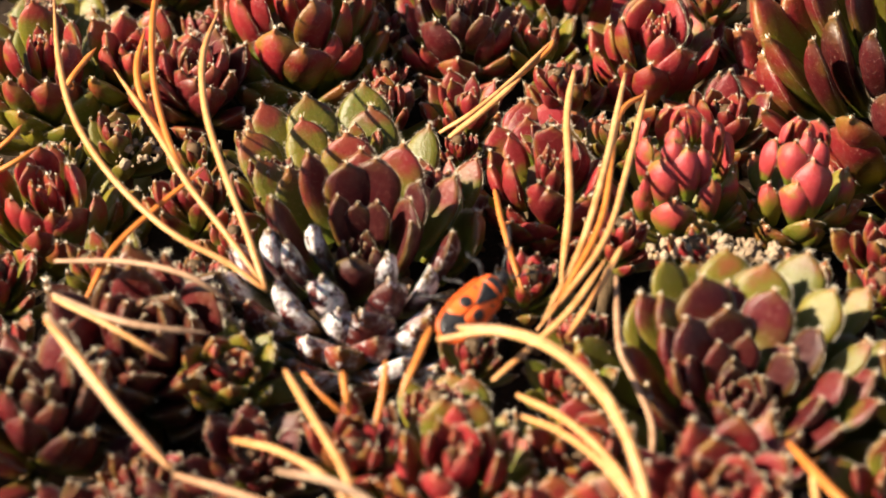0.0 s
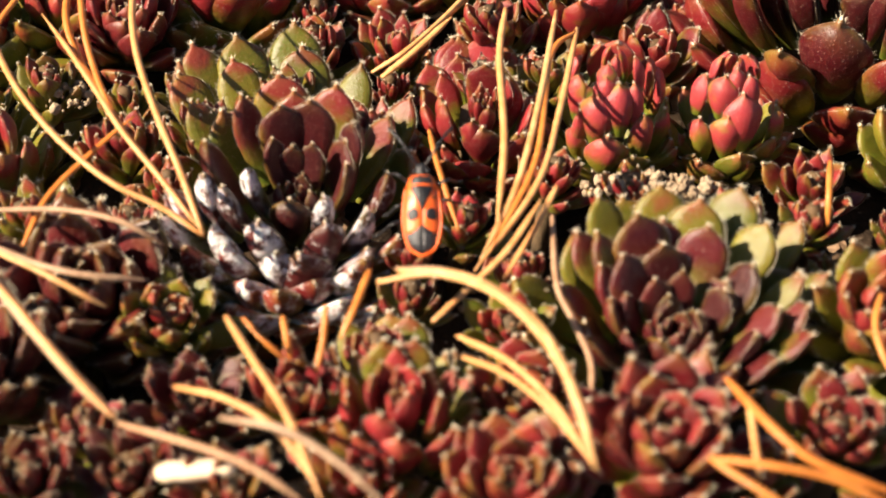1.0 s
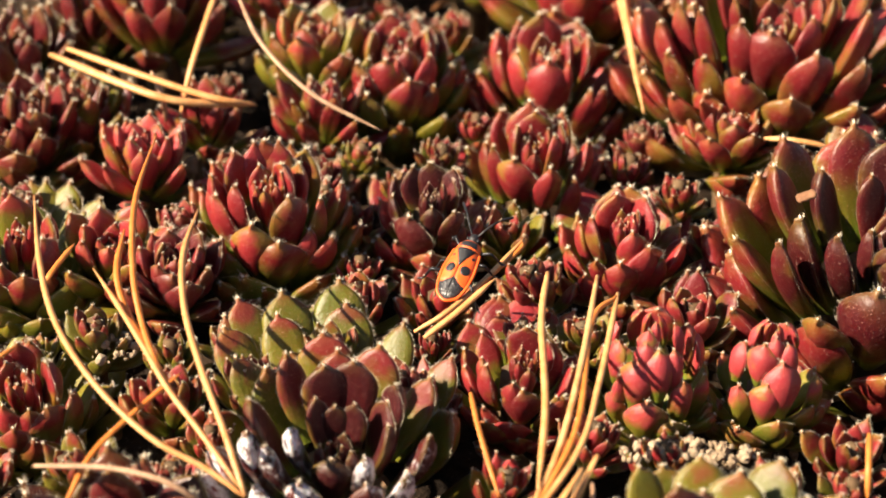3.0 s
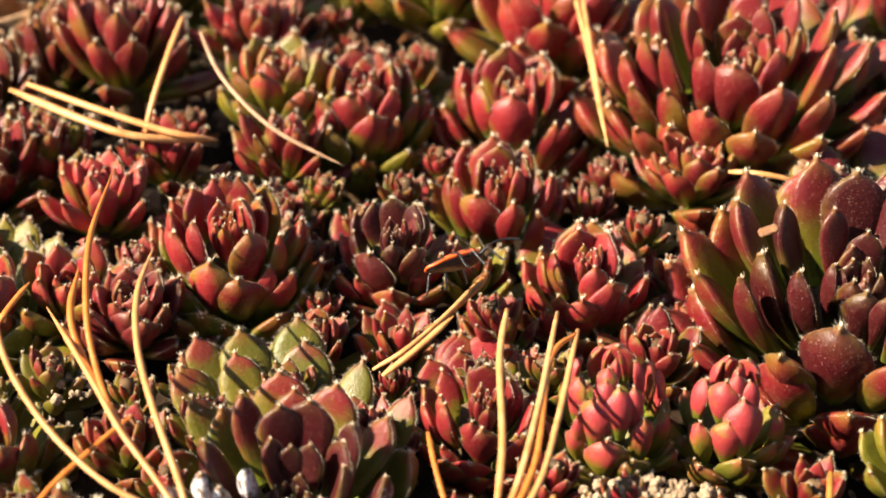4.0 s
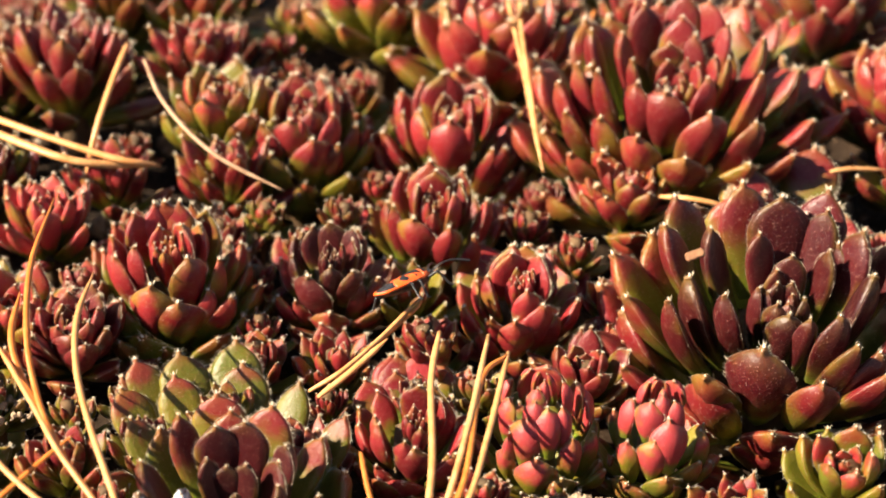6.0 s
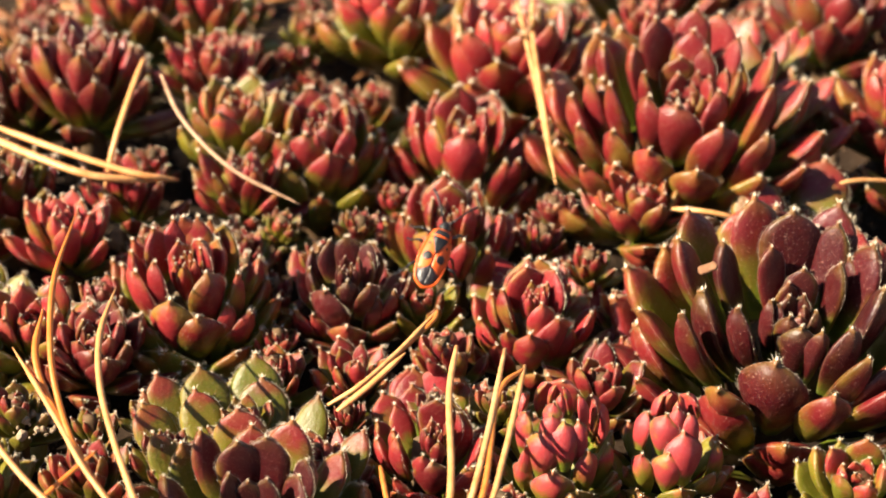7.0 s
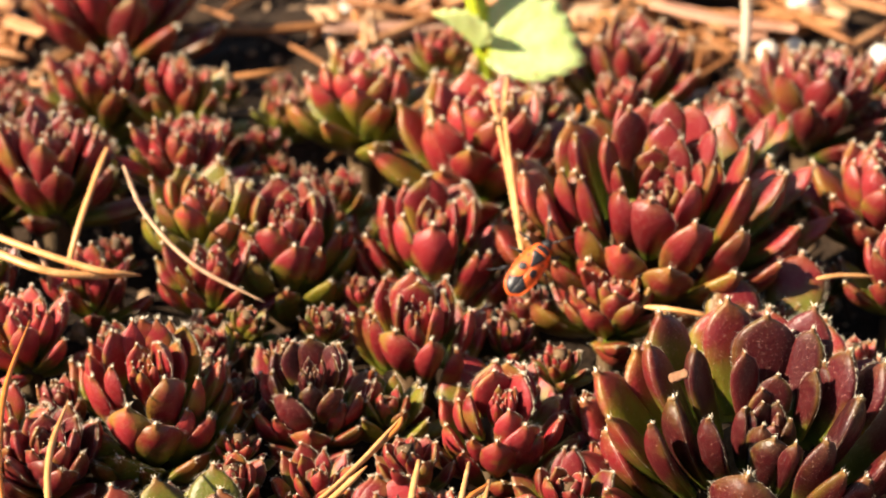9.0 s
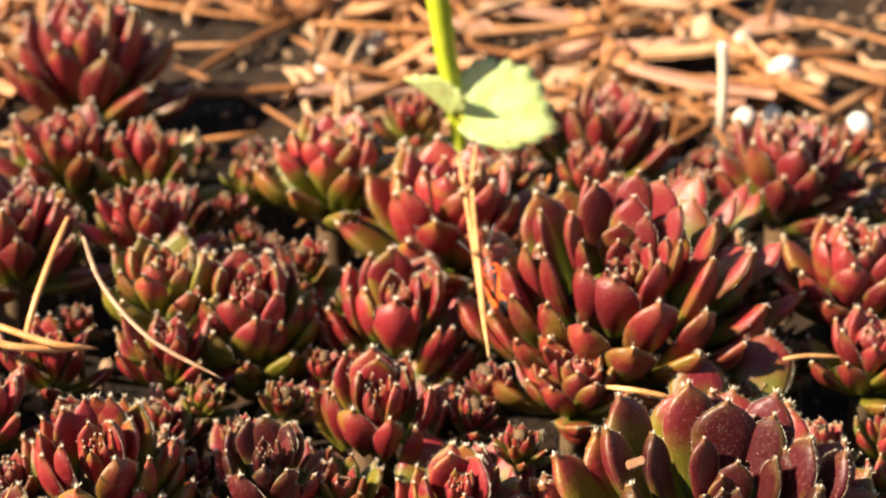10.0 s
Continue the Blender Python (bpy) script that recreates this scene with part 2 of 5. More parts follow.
def leaf_mesh(width, curl, thick, cup, seed, hairs=40, fur=1.0, shoulder=0.72, point=1.0):
    """A fleshy pointed leaf of length 1 along y, its upper side towards z."""
    rnd = random.Random(seed)
    stations = (*(shoulder * f for f in (0.0, 0.3, 0.55, 0.78)), *(shoulder + (1 - shoulder) * f for f in (0.0, 0.28, 0.50, 0.66, 0.78, 0.87, 0.94, 0.985)))
    around = 12
    verts, faces, slots, along, edge = [], [], [], [], []

    def half(s):
        if s < shoulder:
            return 0.5 * width * (0.46 + 0.54 * math.sin(0.5 * math.pi * s / shoulder) ** 1.2)
        q = min(1.0, (s - shoulder) / (0.955 - shoulder))
        return 0.5 * width * max((1 - q ** 2.0) ** point, 0.10 + 1.0 * (0.985 - s))

    def centre(s):
        y = z = 0.0
        for k in range(12):
            a = curl * ((k + 0.5) / 12 * s) ** 1.2
            y, z = y + math.cos(a) * s / 12, z + math.sin(a) * s / 12
        return y, z, curl * s ** 1.2

    for s in stations:
        y, z, a = centre(s)
        w = half(s)
        t = thick * (1.0 - 0.22 * s) * (0.30 + 0.70 * (w / (0.5 * width)))
        for k in range(around):
            c = TAU * k / around
            px = w * math.cos(c)
            pz = t * (0.46 * math.sin(c) if math.sin(c) > 0 else -0.85 * (1 - abs(math.cos(c)) ** 1.9)) + cup * w * (abs(math.cos(c)) ** 2 - 0.5)
            verts.append((px, y - pz * math.sin(a), z + pz * math.cos(a)))
            along.append(s), edge.append(abs(math.cos(c)) ** 3)
    for r in range(len(stations) - 1):
        for k in range(around):
            a, b = r * around + k, r * around + (k + 1) % around
            faces.append((a, b, b + around, a + around)), slots.append(0)
    y, z, a = centre(1.0)
    tip = len(verts)
    verts.append((rnd.uniform(-0.012, 0.012), y + 0.034 * fur * math.cos(a), z + 0.034 * fur * math.sin(a)))
    along.append(1.0), edge.append(1.0)
    last = (len(stations) - 1) * around
    # the small pale horny point
    for k in range(around):
        c = TAU * k / around
        verts.append((0.010 * fur * math.cos(c), y - 0.009 * fur * math.sin(c) * math.sin(a), z + 0.009 * fur * math.sin(c) * math.cos(a)))
        along.append(1.0), edge.append(1.0)
    for k in range(around):
        p, q = last + k, last + (k + 1) % around
        faces.append((p, q, tip + 1 + (k + 1) % around, tip + 1 + k)), slots.append(0)
        faces.append((tip + 1 + k, tip + 1 + (k + 1) % around, tip)), slots.append(1)

    def hair(root, way, length, wide):
        way, length, wide = Vector(way).normalized(), length * fur, wide * fur
        side = way.cross(Vector((rnd.uniform(-1, 1), rnd.uniform(-1, 1), 1))).normalized() * wide
        i = len(verts)
        root = Vector(root)
        verts.extend([tuple(root - side), tuple(root + side), tuple(root + way * length)])
        along.extend([1.0] * 3), edge.extend([1.0] * 3)
        faces.append((i, i + 1, i + 2)), slots.append(1)

    for k in range(hairs):
        for sign in (-1, 1):
            s = 0.45 + 0.53 * (k + rnd.random()) / hairs
            y, z, a = centre(s)
            w = half(s)
            root = (sign * w * 0.985, y - cup * w * 0.5 * math.sin(a), z + cup * w * 0.5 * math.cos(a))
            hair(root, (sign * 1.0, 0.55 + rnd.uniform(-0.3, 0.4), rnd.uniform(-0.3, 0.5)), rnd.uniform(0.016, 0.042), 0.0016)
    for k in range(22):
        a2 = TAU * rnd.random()
        hair((0.012 * math.cos(a2), y * 0 + centre(0.97)[0], centre(0.97)[1] + 0.012 * math.sin(a2)), (0.6 * math.cos(a2), math.cos(a), math.sin(a) + 0.6 * math.sin(a2)), rnd.uniform(0.030, 0.075), 0.0032)
    me = mesh_of("leaf", verts, faces, LEAF, HAIR, slots=slots)
    me["width"] = width
    me["chord"] = centre(1.0)[:2]
    for key, values in (("along", along), ("edge", edge)):
        me.attributes.new(key, "FLOAT", "POINT").data.foreach_set("value", values)
    return me


# leaf shapes by how much they bend inwards: open, cupped, closed
LEAVES = {}
SHAPES = {  # width, curl, thickness, cup, hair, shoulder, bluntness
    "open": (0.40, 0.22, 0.18, 0.08, 1.3, 0.66, 0.76),
    "cup": (0.43, 0.34, 0.20, 0.12, 1.3, 0.65, 0.74),
    "slim": (0.35, 0.28, 0.18, 0.08, 1.3, 0.64, 0.82),
    "plain": (0.48, 0.28, 0.21, 0.10, 1.5, 0.60, 0.76),
    "dome": (0.54, 0.42, 0.23, 0.14, 1.3, 0.62, 0.66),
    "wide": (0.48, 0.26, 0.20, 0.08, 1.1, 0.64, 0.64),
}
for _k, (_style, (_w, _c, _t, _cup, _fur, _sh, _pt)) in enumerate(SHAPES.items()):
    LEAVES[_style] = [leaf_mesh(_w * f, _c + d, _t, _cup, 10 * _k + j, fur=_fur, shoulder=_sh + e, point=_pt * g) for j, (f, d, e, g) in enumerate(((1.0, 0.0, 0.0, 1.0), (1.10, 0.10, 0.03, 0.9), (0.92, -0.12, -0.03, 1.12), (1.04, 0.18, 0.0, 1.05)))]
GOLDEN = math.radians(137.508)
SOIL_Z = -0.021


def stalk_mesh(depth, radius):
    verts, faces = [], []
    rows, n = 5, 9
    for r in range(rows):
        z = 0.002 - depth * r / (rows - 1)
        for k in range(n):
            f = radius * (0.9 + 0.25 * math.sin(3 * r + k * 2.1)) * (1 + 0.25 * r / rows)
            verts.append((f * math.cos(TAU * k / n), f * math.sin(TAU * k / n), z))
    for r in range(rows - 1):
        for k in range(n):
            a, b = r * n + k, r * n + (k + 1) % n
            faces.append((a, a + n, b + n, b))
    faces.append(tuple(range(n)))
    return mesh_of("stalk", verts, faces, STALK)


def rosette(label, x, y, z, size, leaves, lean=(0, 0), style="cup", spread=14, rise=77, red=(0.45, 1.0), dark=0.3, wax=0.0, pale=0.0, turn=0.0, tall=0.72, reach=0.95, inner=0.36, plump=1.0, seed=0):
    """One houseleek: leaves set in the golden-angle spiral up a short stalk, from the spreading lowest ones to the upright heart.
    x, y, z: its heart in mm; size: its radius in mm; lean: degrees towards the south and towards the east; tall: its height over its radius."""
    rnd = random.Random(seed * 7919 + 17)
    BED.append((x, y, size))
    top = new("houseleek_rosette")
    size *= 0.001
    top.matrix_basis = pose(x * 0.001, y * 0.001, z * 0.001 - 0.02 * size, lean[0], lean[1], 0)
    tagged(top, label, "succulent", "houseleek bed")
    for i in range(leaves):
        u = i / (leaves - 1)
        lift = spread + (rise - spread) * u ** 0.58 + rnd.uniform(-6, 6)
        length = size * (reach + (inner - reach) * max(0.0, (u - 0.3) / 0.7) ** 1.6) * rnd.uniform(0.90, 1.08)
        foot = size * (0.14 * (1 - u) + 0.02)
        up = -size * (0.10 + (tall - 0.10) * (1 - u) ** 1.1)
        phi = math.degrees(i * GOLDEN) + turn + rnd.uniform(-7, 7)
        me = rnd.choice(LEAVES[style])
        m = pose(0, 0, 0, 0, 0, phi - 90) @ pose(0, foot, up, lift, rnd.uniform(-8, 8), rnd.uniform(-6, 6))
        wide = plump * rnd.uniform(0.92, 1.10) * (1.0 + 0.05 * u)
        leaf = part("leaf", me, top, m=m @ Matrix.Diagonal((length * wide, length, length, 1)))
        glow = red[0] + (red[1] - red[0]) * min(1.0, u * 1.25)
        leaf.color = (max(0, min(1, glow + rnd.uniform(-0.12, 0.12))), max(0, min(1, dark + rnd.uniform(-0.14, 0.14))), wax * (rnd.uniform(0.55, 1.0) if rnd.random() < 0.8 else 0.2), 1.0 - pale)
    depth = max(0.004, z * 0.001 - 0.15 * size - SOIL_Z + 0.004)
    part("stalk", stalk_mesh(depth, size * 0.17), top, "brown woody stalk")
    return top


# height of the leaf tips over the heart, for a distance q from the axis; both in radii
FORMS = {
    "globe": ((0.0, 0.2, 0.4, 0.6, 0.8, 1.0, 1.25, 1.8), (0.05, 0.28, 0.38, 0.28, 0.06, -0.24, -0.62, -1.4)),
    "bowl": ((0.0, 0.2, 0.4, 0.65, 0.85, 1.05, 1.3, 1.8), (0.0, 0.18, 0.34, 0.38, 0.28, 0.1, -0.18, -0.65)),
    "flat": ((0.0, 0.3, 0.6, 0.85, 1.05, 1.3, 1.8), (0.0, 0.14, 0.22, 0.18, 0.08, -0.1, -0.5)),
    "bud": ((0.0, 0.3, 0.6, 0.85, 1.05, 1.3, 1.8), (1.15, 1.02, 0.68, 0.25, -0.15, -0.55, -1.2)),
}
# by how many degrees a leaf bends away from upright at that distance
TILTS = {
    "globe": ((0.0, 0.5, 0.8, 1.0, 1.3, 1.8), (4, 11, 20, 31, 46, 58)),
    "bowl": ((0.0, 0.5, 0.8, 1.0, 1.3, 1.8), (4, 14, 24, 34, 46, 58)),
    "flat": ((0.0, 0.5, 0.8, 1.0, 1.3, 1.8), (6, 26, 40, 50, 58, 66)),
    "bud": ((0.0, 0.5, 0.8, 1.0, 1.3, 1.8), (-12, -6, 6, 26, 56, 72)),
}


def grown(label, x, y, z, size, lean=(0, 0), style="cup", red=(0.45, 1.0), dark=0.3, wax=0.0, pale=0.0, form="globe", heart=9, skirt=9, between=11, seed=0):
    """A rosette whose leaves are given one by one with add_leaves(): here its axis, its heart and its hidden lowest leaves."""
    top = new("houseleek_rosette")
    BED.append((x, y, 1.25 * size))
    BED.append((x, y - 0.7 * size, 0.9 * size))
    top.matrix_basis = pose(x * 0.001, y * 0.001, z * 0.001, lean[0], lean[1], 0)
    tagged(top, label, "succulent", "houseleek bed")
    look_of = {"size": size, "style": style, "red": red, "dark": dark, "wax": wax, "pale": pale, "form": form, "sky": top.matrix_basis.to_3x3().transposed() @ Vector((0, 0, 1)), "rnd": random.Random(seed * 101 + 3)}
    part("stalk", stalk_mesh(max(0.006, z * 0.001 - 0.0004 * size - SOIL_Z + 0.004), size * 0.00030), top, "brown woody stalk", pose(0, 0, -0.0004 * size - 0.002))
    add_leaves(top, look_of, [(i * 137.508, size * (0.04 + 0.019 * i), size * (0.12 + 0.008 * i)) for i in range(heart)])
    add_leaves(top, look_of, [((i + 0.5) * 360 / max(1, skirt), size * 1.08, size * 0.44) for i in range(skirt)], 0.22)
    add_leaves(top, look_of, [(i * 360 / max(1, skirt), size * 1.26, size * 0.40) for i in range(skirt)], 0.30)
    # younger leaves that stand lower between the others
    add_leaves(top, look_of, [(i * 137.508 + 40, size * (0.30 + 0.72 * math.sqrt((i + 0.5) / between)), size * 0.36) for i in range(between)], 0.17)
    return top, look_of


def add_leaves(top, how, tips, drop=0.0):
    """tips: for each leaf the azimuth of its tip in degrees, the tip's distance from the axis and the leaf's width, in mm."""
    size, rnd = how["size"], how["rnd"]
    for azimuth, rho, wide in tips:
        q, a = rho / size, math.radians(azimuth)
        out = Vector((math.cos(a), math.sin(a), 0))
        tip = out * rho + Vector((0, 0, size * (float(np.interp(q, *FORMS[how["form"]])) - drop + rnd.uniform(-0.02, 0.02))))
        tilt = math.radians(float(np.interp(q, *TILTS[how["form"]])) + rnd.uniform(-4, 4))
        way = (how["sky"] * 0.7 + Vector((0, 0, 0.3))).normalized() * math.cos(tilt) + out * math.sin(tilt)
        way.normalize()
        length = max(1.7 * wide, size * (0.50 + 0.48 * min(1.0, 1.3 * q)) * (0.62 if how["form"] == "flat" else 0.84 if size > 13.5 else 1.06) * rnd.uniform(0.94, 1.06))
        foot = tip - way * length
        up = how["sky"] * 0.3 - out
        up = (up - way * up.dot(way)).normalized()
        up = (up + way.cross(up) * rnd.uniform(-0.13, 0.13)).normalized()
        me = rnd.choice(LEAVES[how["style"]])
        cy, cz = me["chord"]
        span = math.hypot(cy, cz)
        m = Matrix((way.cross(up), way, up)).transposed().to_4x4()
        m.translation = foot * 0.001
        k = 0.001 * length / span
        broad = min(1.7, max(0.5, 1.16 * wide / (length * me["width"] / span)))
        leaf = part("leaf", me, top, m=m @ pose(0, 0, 0, -math.degrees(math.atan2(cz, cy))) @ Matrix.Diagonal((k * broad, k, k * (0.55 + 0.45 * broad), 1)))
        u = min(1.0, max(0.0, 1.08 - q))
        glow = how["red"][0] + (how["red"][1] - how["red"][0]) * min(1.0, u * 1.5)
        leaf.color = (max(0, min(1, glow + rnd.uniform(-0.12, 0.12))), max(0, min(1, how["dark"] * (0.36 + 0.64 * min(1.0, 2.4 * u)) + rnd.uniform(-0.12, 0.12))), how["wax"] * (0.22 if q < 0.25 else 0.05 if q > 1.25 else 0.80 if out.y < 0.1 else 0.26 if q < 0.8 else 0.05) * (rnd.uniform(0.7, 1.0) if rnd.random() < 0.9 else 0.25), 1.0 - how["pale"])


def fill_gaps():
    """Small offsets that crowd the soil between the grown rosettes."""
    rnd = random.Random(77)
    words = ("small dark red houseleek offset in a gap of the bed", "small olive houseleek offset in a gap of the bed", "small red and green houseleek offset in a gap of the bed")
    count = 0
    for _ in range(6000):
        x, y, r = rnd.uniform(-75, 105), rnd.uniform(-52, 172), rnd.uniform(4.5, 9.0)
        if all(math.hypot(x - a, (y - b) * 1.0) > 0.72 * c + 0.56 * r for a, b, c in BED):
            k = rnd.choice((0, 0, 1, 2, 2))
            red = ((0.5, 1.0), (0.0, 0.5), (0.2, 0.9))[k]
            count += 1
            rosette(words[k], x, y, rnd.uniform(-9, -6) + 0.6 * (r - 5), r, rnd.randint(18, 24), (rnd.uniform(0, 14), rnd.uniform(-12, 12)), rnd.choice(("slim", "cup")), 24, 80, red, rnd.uniform(0.15, 0.6), tall=0.9, seed=200 + count)


BED = []


def tube(name, points, radius, mat, flat=1.0, sides=7, steps=26, twist=0.0):
    """A tapered curved rod through a few points."""
    pts = [Vector(p) for p in points]
    ext = [2 * pts[0] - pts[1], *pts, 2 * pts[-1] - pts[-2]]
    line = []
    for s in range(steps + 1):
        f = s / steps * (len(pts) - 1)
        k = min(int(f), len(pts) - 2)
        t = f - k
        a, b, c, d = ext[k : k + 4]
        line.append(0.5 * ((2 * b) + (c - a) * t + (2 * a - 5 * b + 4 * c - d) * t * t + (3 * b - a - 3 * c + d) * t ** 3))
    verts, faces = [], []
    side = None
    for s, p in enumerate(line):
        way = (line[min(s + 1, steps)] - line[max(s - 1, 0)]).normalized()
        side = way.cross(Vector((0.2, 0.3, 1))).normalized() if side is None else (side - way * side.dot(way)).normalized()
        up = way.cross(side)
        r = radius(s / steps) if callable(radius) else radius
        for k in range(sides):
            a = TAU * k / sides + twist * s / steps
            verts.append(tuple(p + side * r * math.cos(a) + up * r * flat * math.sin(a)))
    for s in range(steps):
        for k in range(sides):
            a, b = s * sides + k, s * sides + (k + 1) % sides
            faces.append((a, b, b + sides, a + sides))
    faces.append(tuple(reversed(range(sides))))
    faces.append(tuple(range(steps * sides, steps * sides + sides)))
    return mesh_of(name, verts, faces, mat)


def needle(label, points, width=1.0, mat=None, dark_foot=False):
    """A dry pine needle: points in mm from foot to tip."""
    pts = [Vector(p) * 0.001 for p in points]
    origin = pts[0].copy()
    ob = new("pine_needle", tube("pine_needle", [p - origin for p in pts], lambda s: 0.00036 * width * min(1.0, 0.6 + 3 * s, (1.03 - s) * 5) + 0.00003, mat or NEEDLE, 0.72))
    ob.location = origin
    return tagged(ob, label, "pine needle", "fallen needles")


# ---- ground ----
def bed_height(x, y):
    """Soil under the houseleeks, a little lower in the gaps, level litter beyond the bed."""
    far = min(1.0, max(0.0, (y - 0.15) / 0.05))
    near = 0.0035 * (noise.noise((x * 45, y * 45, 1.3)) + 0.5 * noise.noise((x * 130, y * 130, 4.1)))
    wide = 0.006 * noise.noise((x * 7, y * 7, 9.2))
    calm = 1.0 / (1.0 + (math.hypot(x, y - 0.1) / 0.9) ** 2)
    return SOIL_Z + (near + wide) * calm + 0.006 * far


def lines(low, high, step, reach):
    inner = [low + step * k for k in range(int((high - low) / step) + 1)]
    grow, d, out_low, out_high = 1.5, step, [], []
    a, b = inner[0], inner[-1]
    while b < reach:
        d *= grow
        a, b = a - d, b + d
        out_low.insert(0, a), out_high.append(b)
    return out_low + inner + out_high


def ground():
    xs, ys = lines(-0.16, 0.20, 0.003, 60.0), lines(-0.14, 0.40, 0.003, 60.0)
    verts = [(x, y, bed_height(x, y)) for y in ys for x in xs]
    n = len(xs)
    faces = [(r * n + k, r * n + k + 1, r * n + n + k + 1, r * n + n + k) for r in range(len(ys) - 1) for k in range(n - 1)]
    ob = new("ground", mesh_of("ground", verts, faces, SOIL))
    return tagged(ob, "dark crumbly garden soil under the houseleek bed", "ground", kind="structure")


def lump(verts, faces, centre, radii, rnd, sides=7, rows=4):
    """Adds an uneven stone-like lump to a mesh under construction."""
    turn = Euler((rnd.uniform(0, TAU), rnd.uniform(0, TAU), rnd.uniform(0, TAU))).to_matrix()
    first = len(verts)
    c = Vector(centre)

    def at(v):
        return tuple(c + turn @ Vector((v.x * radii[0], v.y * radii[1], v.z * radii[2])))

    verts.append(at(Vector((0, 0, -1))))
    for r in range(1, rows):
        a = math.pi * r / rows
        for k in range(sides):
            b = TAU * (k + 0.5 * (r % 2)) / sides
            f = rnd.uniform(0.82, 1.15)
            verts.append(at(Vector((f * math.sin(a) * math.cos(b), f * math.sin(a) * math.sin(b), -math.cos(a)))))
    verts.append(at(Vector((0, 0, 1))))
    end = len(verts) - 1
    for k in range(sides):
        faces.append((first, first + 1 + (k + 1) % sides, first + 1 + k))
        for r in range(rows - 2):
            p, q = first + 1 + r * sides + k, first + 1 + r * sides + (k + 1) % sides
            faces.append((p, q, q + sides, p + sides))
        p, q = end - sides + k, end - sides + (k + 1) % sides
        faces.append((p, q, end))


def crumbs():
    rnd = random.Random(5)
    verts, faces = [], []
    for _ in range(1500):
        x, y = rnd.uniform(-0.10, 0.13), rnd.uniform(-0.06, 0.33)
        r = 0.0006 + 0.0022 * rnd.random() ** 3
        lump(verts, faces, (x, y, bed_height(x, y) + 0.3 * r), (r, r * rnd.uniform(0.6, 1), r * rnd.uniform(0.5, 0.9)), rnd)
    ob = new("soil_crumbs", mesh_of("soil_crumbs", verts, faces, CRUMB, smooth=False))
    return tagged(ob, "loose brown soil crumbs and grit on the ground", "soil", kind="stuff")


def grit():
    """Pale dry crumbs that lie in the seams between the rosettes."""
    rnd = random.Random(15)
    verts, faces = [], []
    for cx, cy, z, rx, ry, count in ((0.0247, 0.0110, -0.0062, 0.0085, 0.0022, 170), (-0.0485, 0.0328, -0.0070, 0.0035, 0.0030, 60)):
        for _ in range(count):
            a, f = rnd.uniform(0, TAU), math.sqrt(rnd.random())
            r = 0.0002 + 0.0008 * rnd.random() ** 2
            lump(verts, faces, (cx + rx * f * math.cos(a), cy + ry * f * math.sin(a), z + rnd.uniform(0, 0.0022) * (1.1 - f)), (r, r * rnd.uniform(0.6, 1), r * rnd.uniform(0.5, 0.9)), rnd)
    ob = new("soil_crumbs", mesh_of("soil_crumbs", verts, faces, GRIT, smooth=False))
    return tagged(ob, "pale dry grit caught between the houseleeks", "soil", kind="stuff")


PEBBLES = []


def bare(x, y):
    """Open dark soil that stands in for the tall rosette's shade, other open patches, and room for the pebbles."""
    if any(math.hypot(x - a, y - 0.006 - b) < 1.0 * r + 0.0015 for a, b, r in PEBBLES):
        return True
    return ((x + 0.036) / 0.027) ** 2 + ((y - 0.208) / 0.040) ** 2 < 1 or ((x - 0.118) / 0.026) ** 2 + ((y - 0.265) / 0.045) ** 2 < 1 or ((x - 0.050) / 0.016) ** 2 + ((y - 0.178) / 0.018) ** 2 < 1


def flakes():
    """Curled strips of thin bark and dry leaf that lie loose on the litter."""
    rnd = random.Random(23)
    for k in range(150):
        x, y = rnd.uniform(-0.12, 0.17), 0.19 + 0.22 * rnd.random() ** 1.15
        if bare(x, y):
            continue
        length, width, arch, bend = rnd.uniform(0.012, 0.034), rnd.uniform(0.0030, 0.0085), rnd.uniform(0.4, 1.9), rnd.uniform(-0.5, 0.5)
        top, low, faces = [], [], []
        for s in range(9):
            f = s / 8 - 0.5
            w = width * (1 - 1.5 * f * f) * rnd.uniform(0.9, 1.1)
            for q in range(7):
                a = arch * (q / 6 - 0.5)
                px, pz = 0.5 * w * math.sin(a) / max(0.2, math.sin(0.5 * arch)), w * (math.cos(a) - 1) / 2
                px += bend * length * f * f
                top.append((px, f * length, pz + 0.0004)), low.append((px, f * length, pz - 0.0004))
        o = len(top)
        for s in range(8):
            for q in range(6):
                p = s * 7 + q
                faces += [(p, p + 1, p + 8, p + 7), (o + p, o + p + 7, o + p + 8, o + p + 1)]
            for p in (s * 7, s * 7 + 6):
                faces.append((p, p + 7, o + p + 7, o + p))
        for q in range(6):
            for p in (q, 56 + q):
                faces.append((p, p + 1, o + p + 1, o + p))
        ob = new("bark_flake", mesh_of("bark_flake", top + low, faces, FLAKE if k % 3 else FLAKE_PINK))
        ob.matrix_basis = pose(x, y, bed_height(x, y) + 0.0018 + 0.003 * rnd.random(), rnd.uniform(-9, 9), rnd.uniform(-14, 14), rnd.uniform(0, 360))
        tagged(ob, "curled tan flake of dry bark on the needle litter" if k % 3 else "curled pinkish brown flake of dry bark on litter", "bark flake", "bark flakes on the litter")


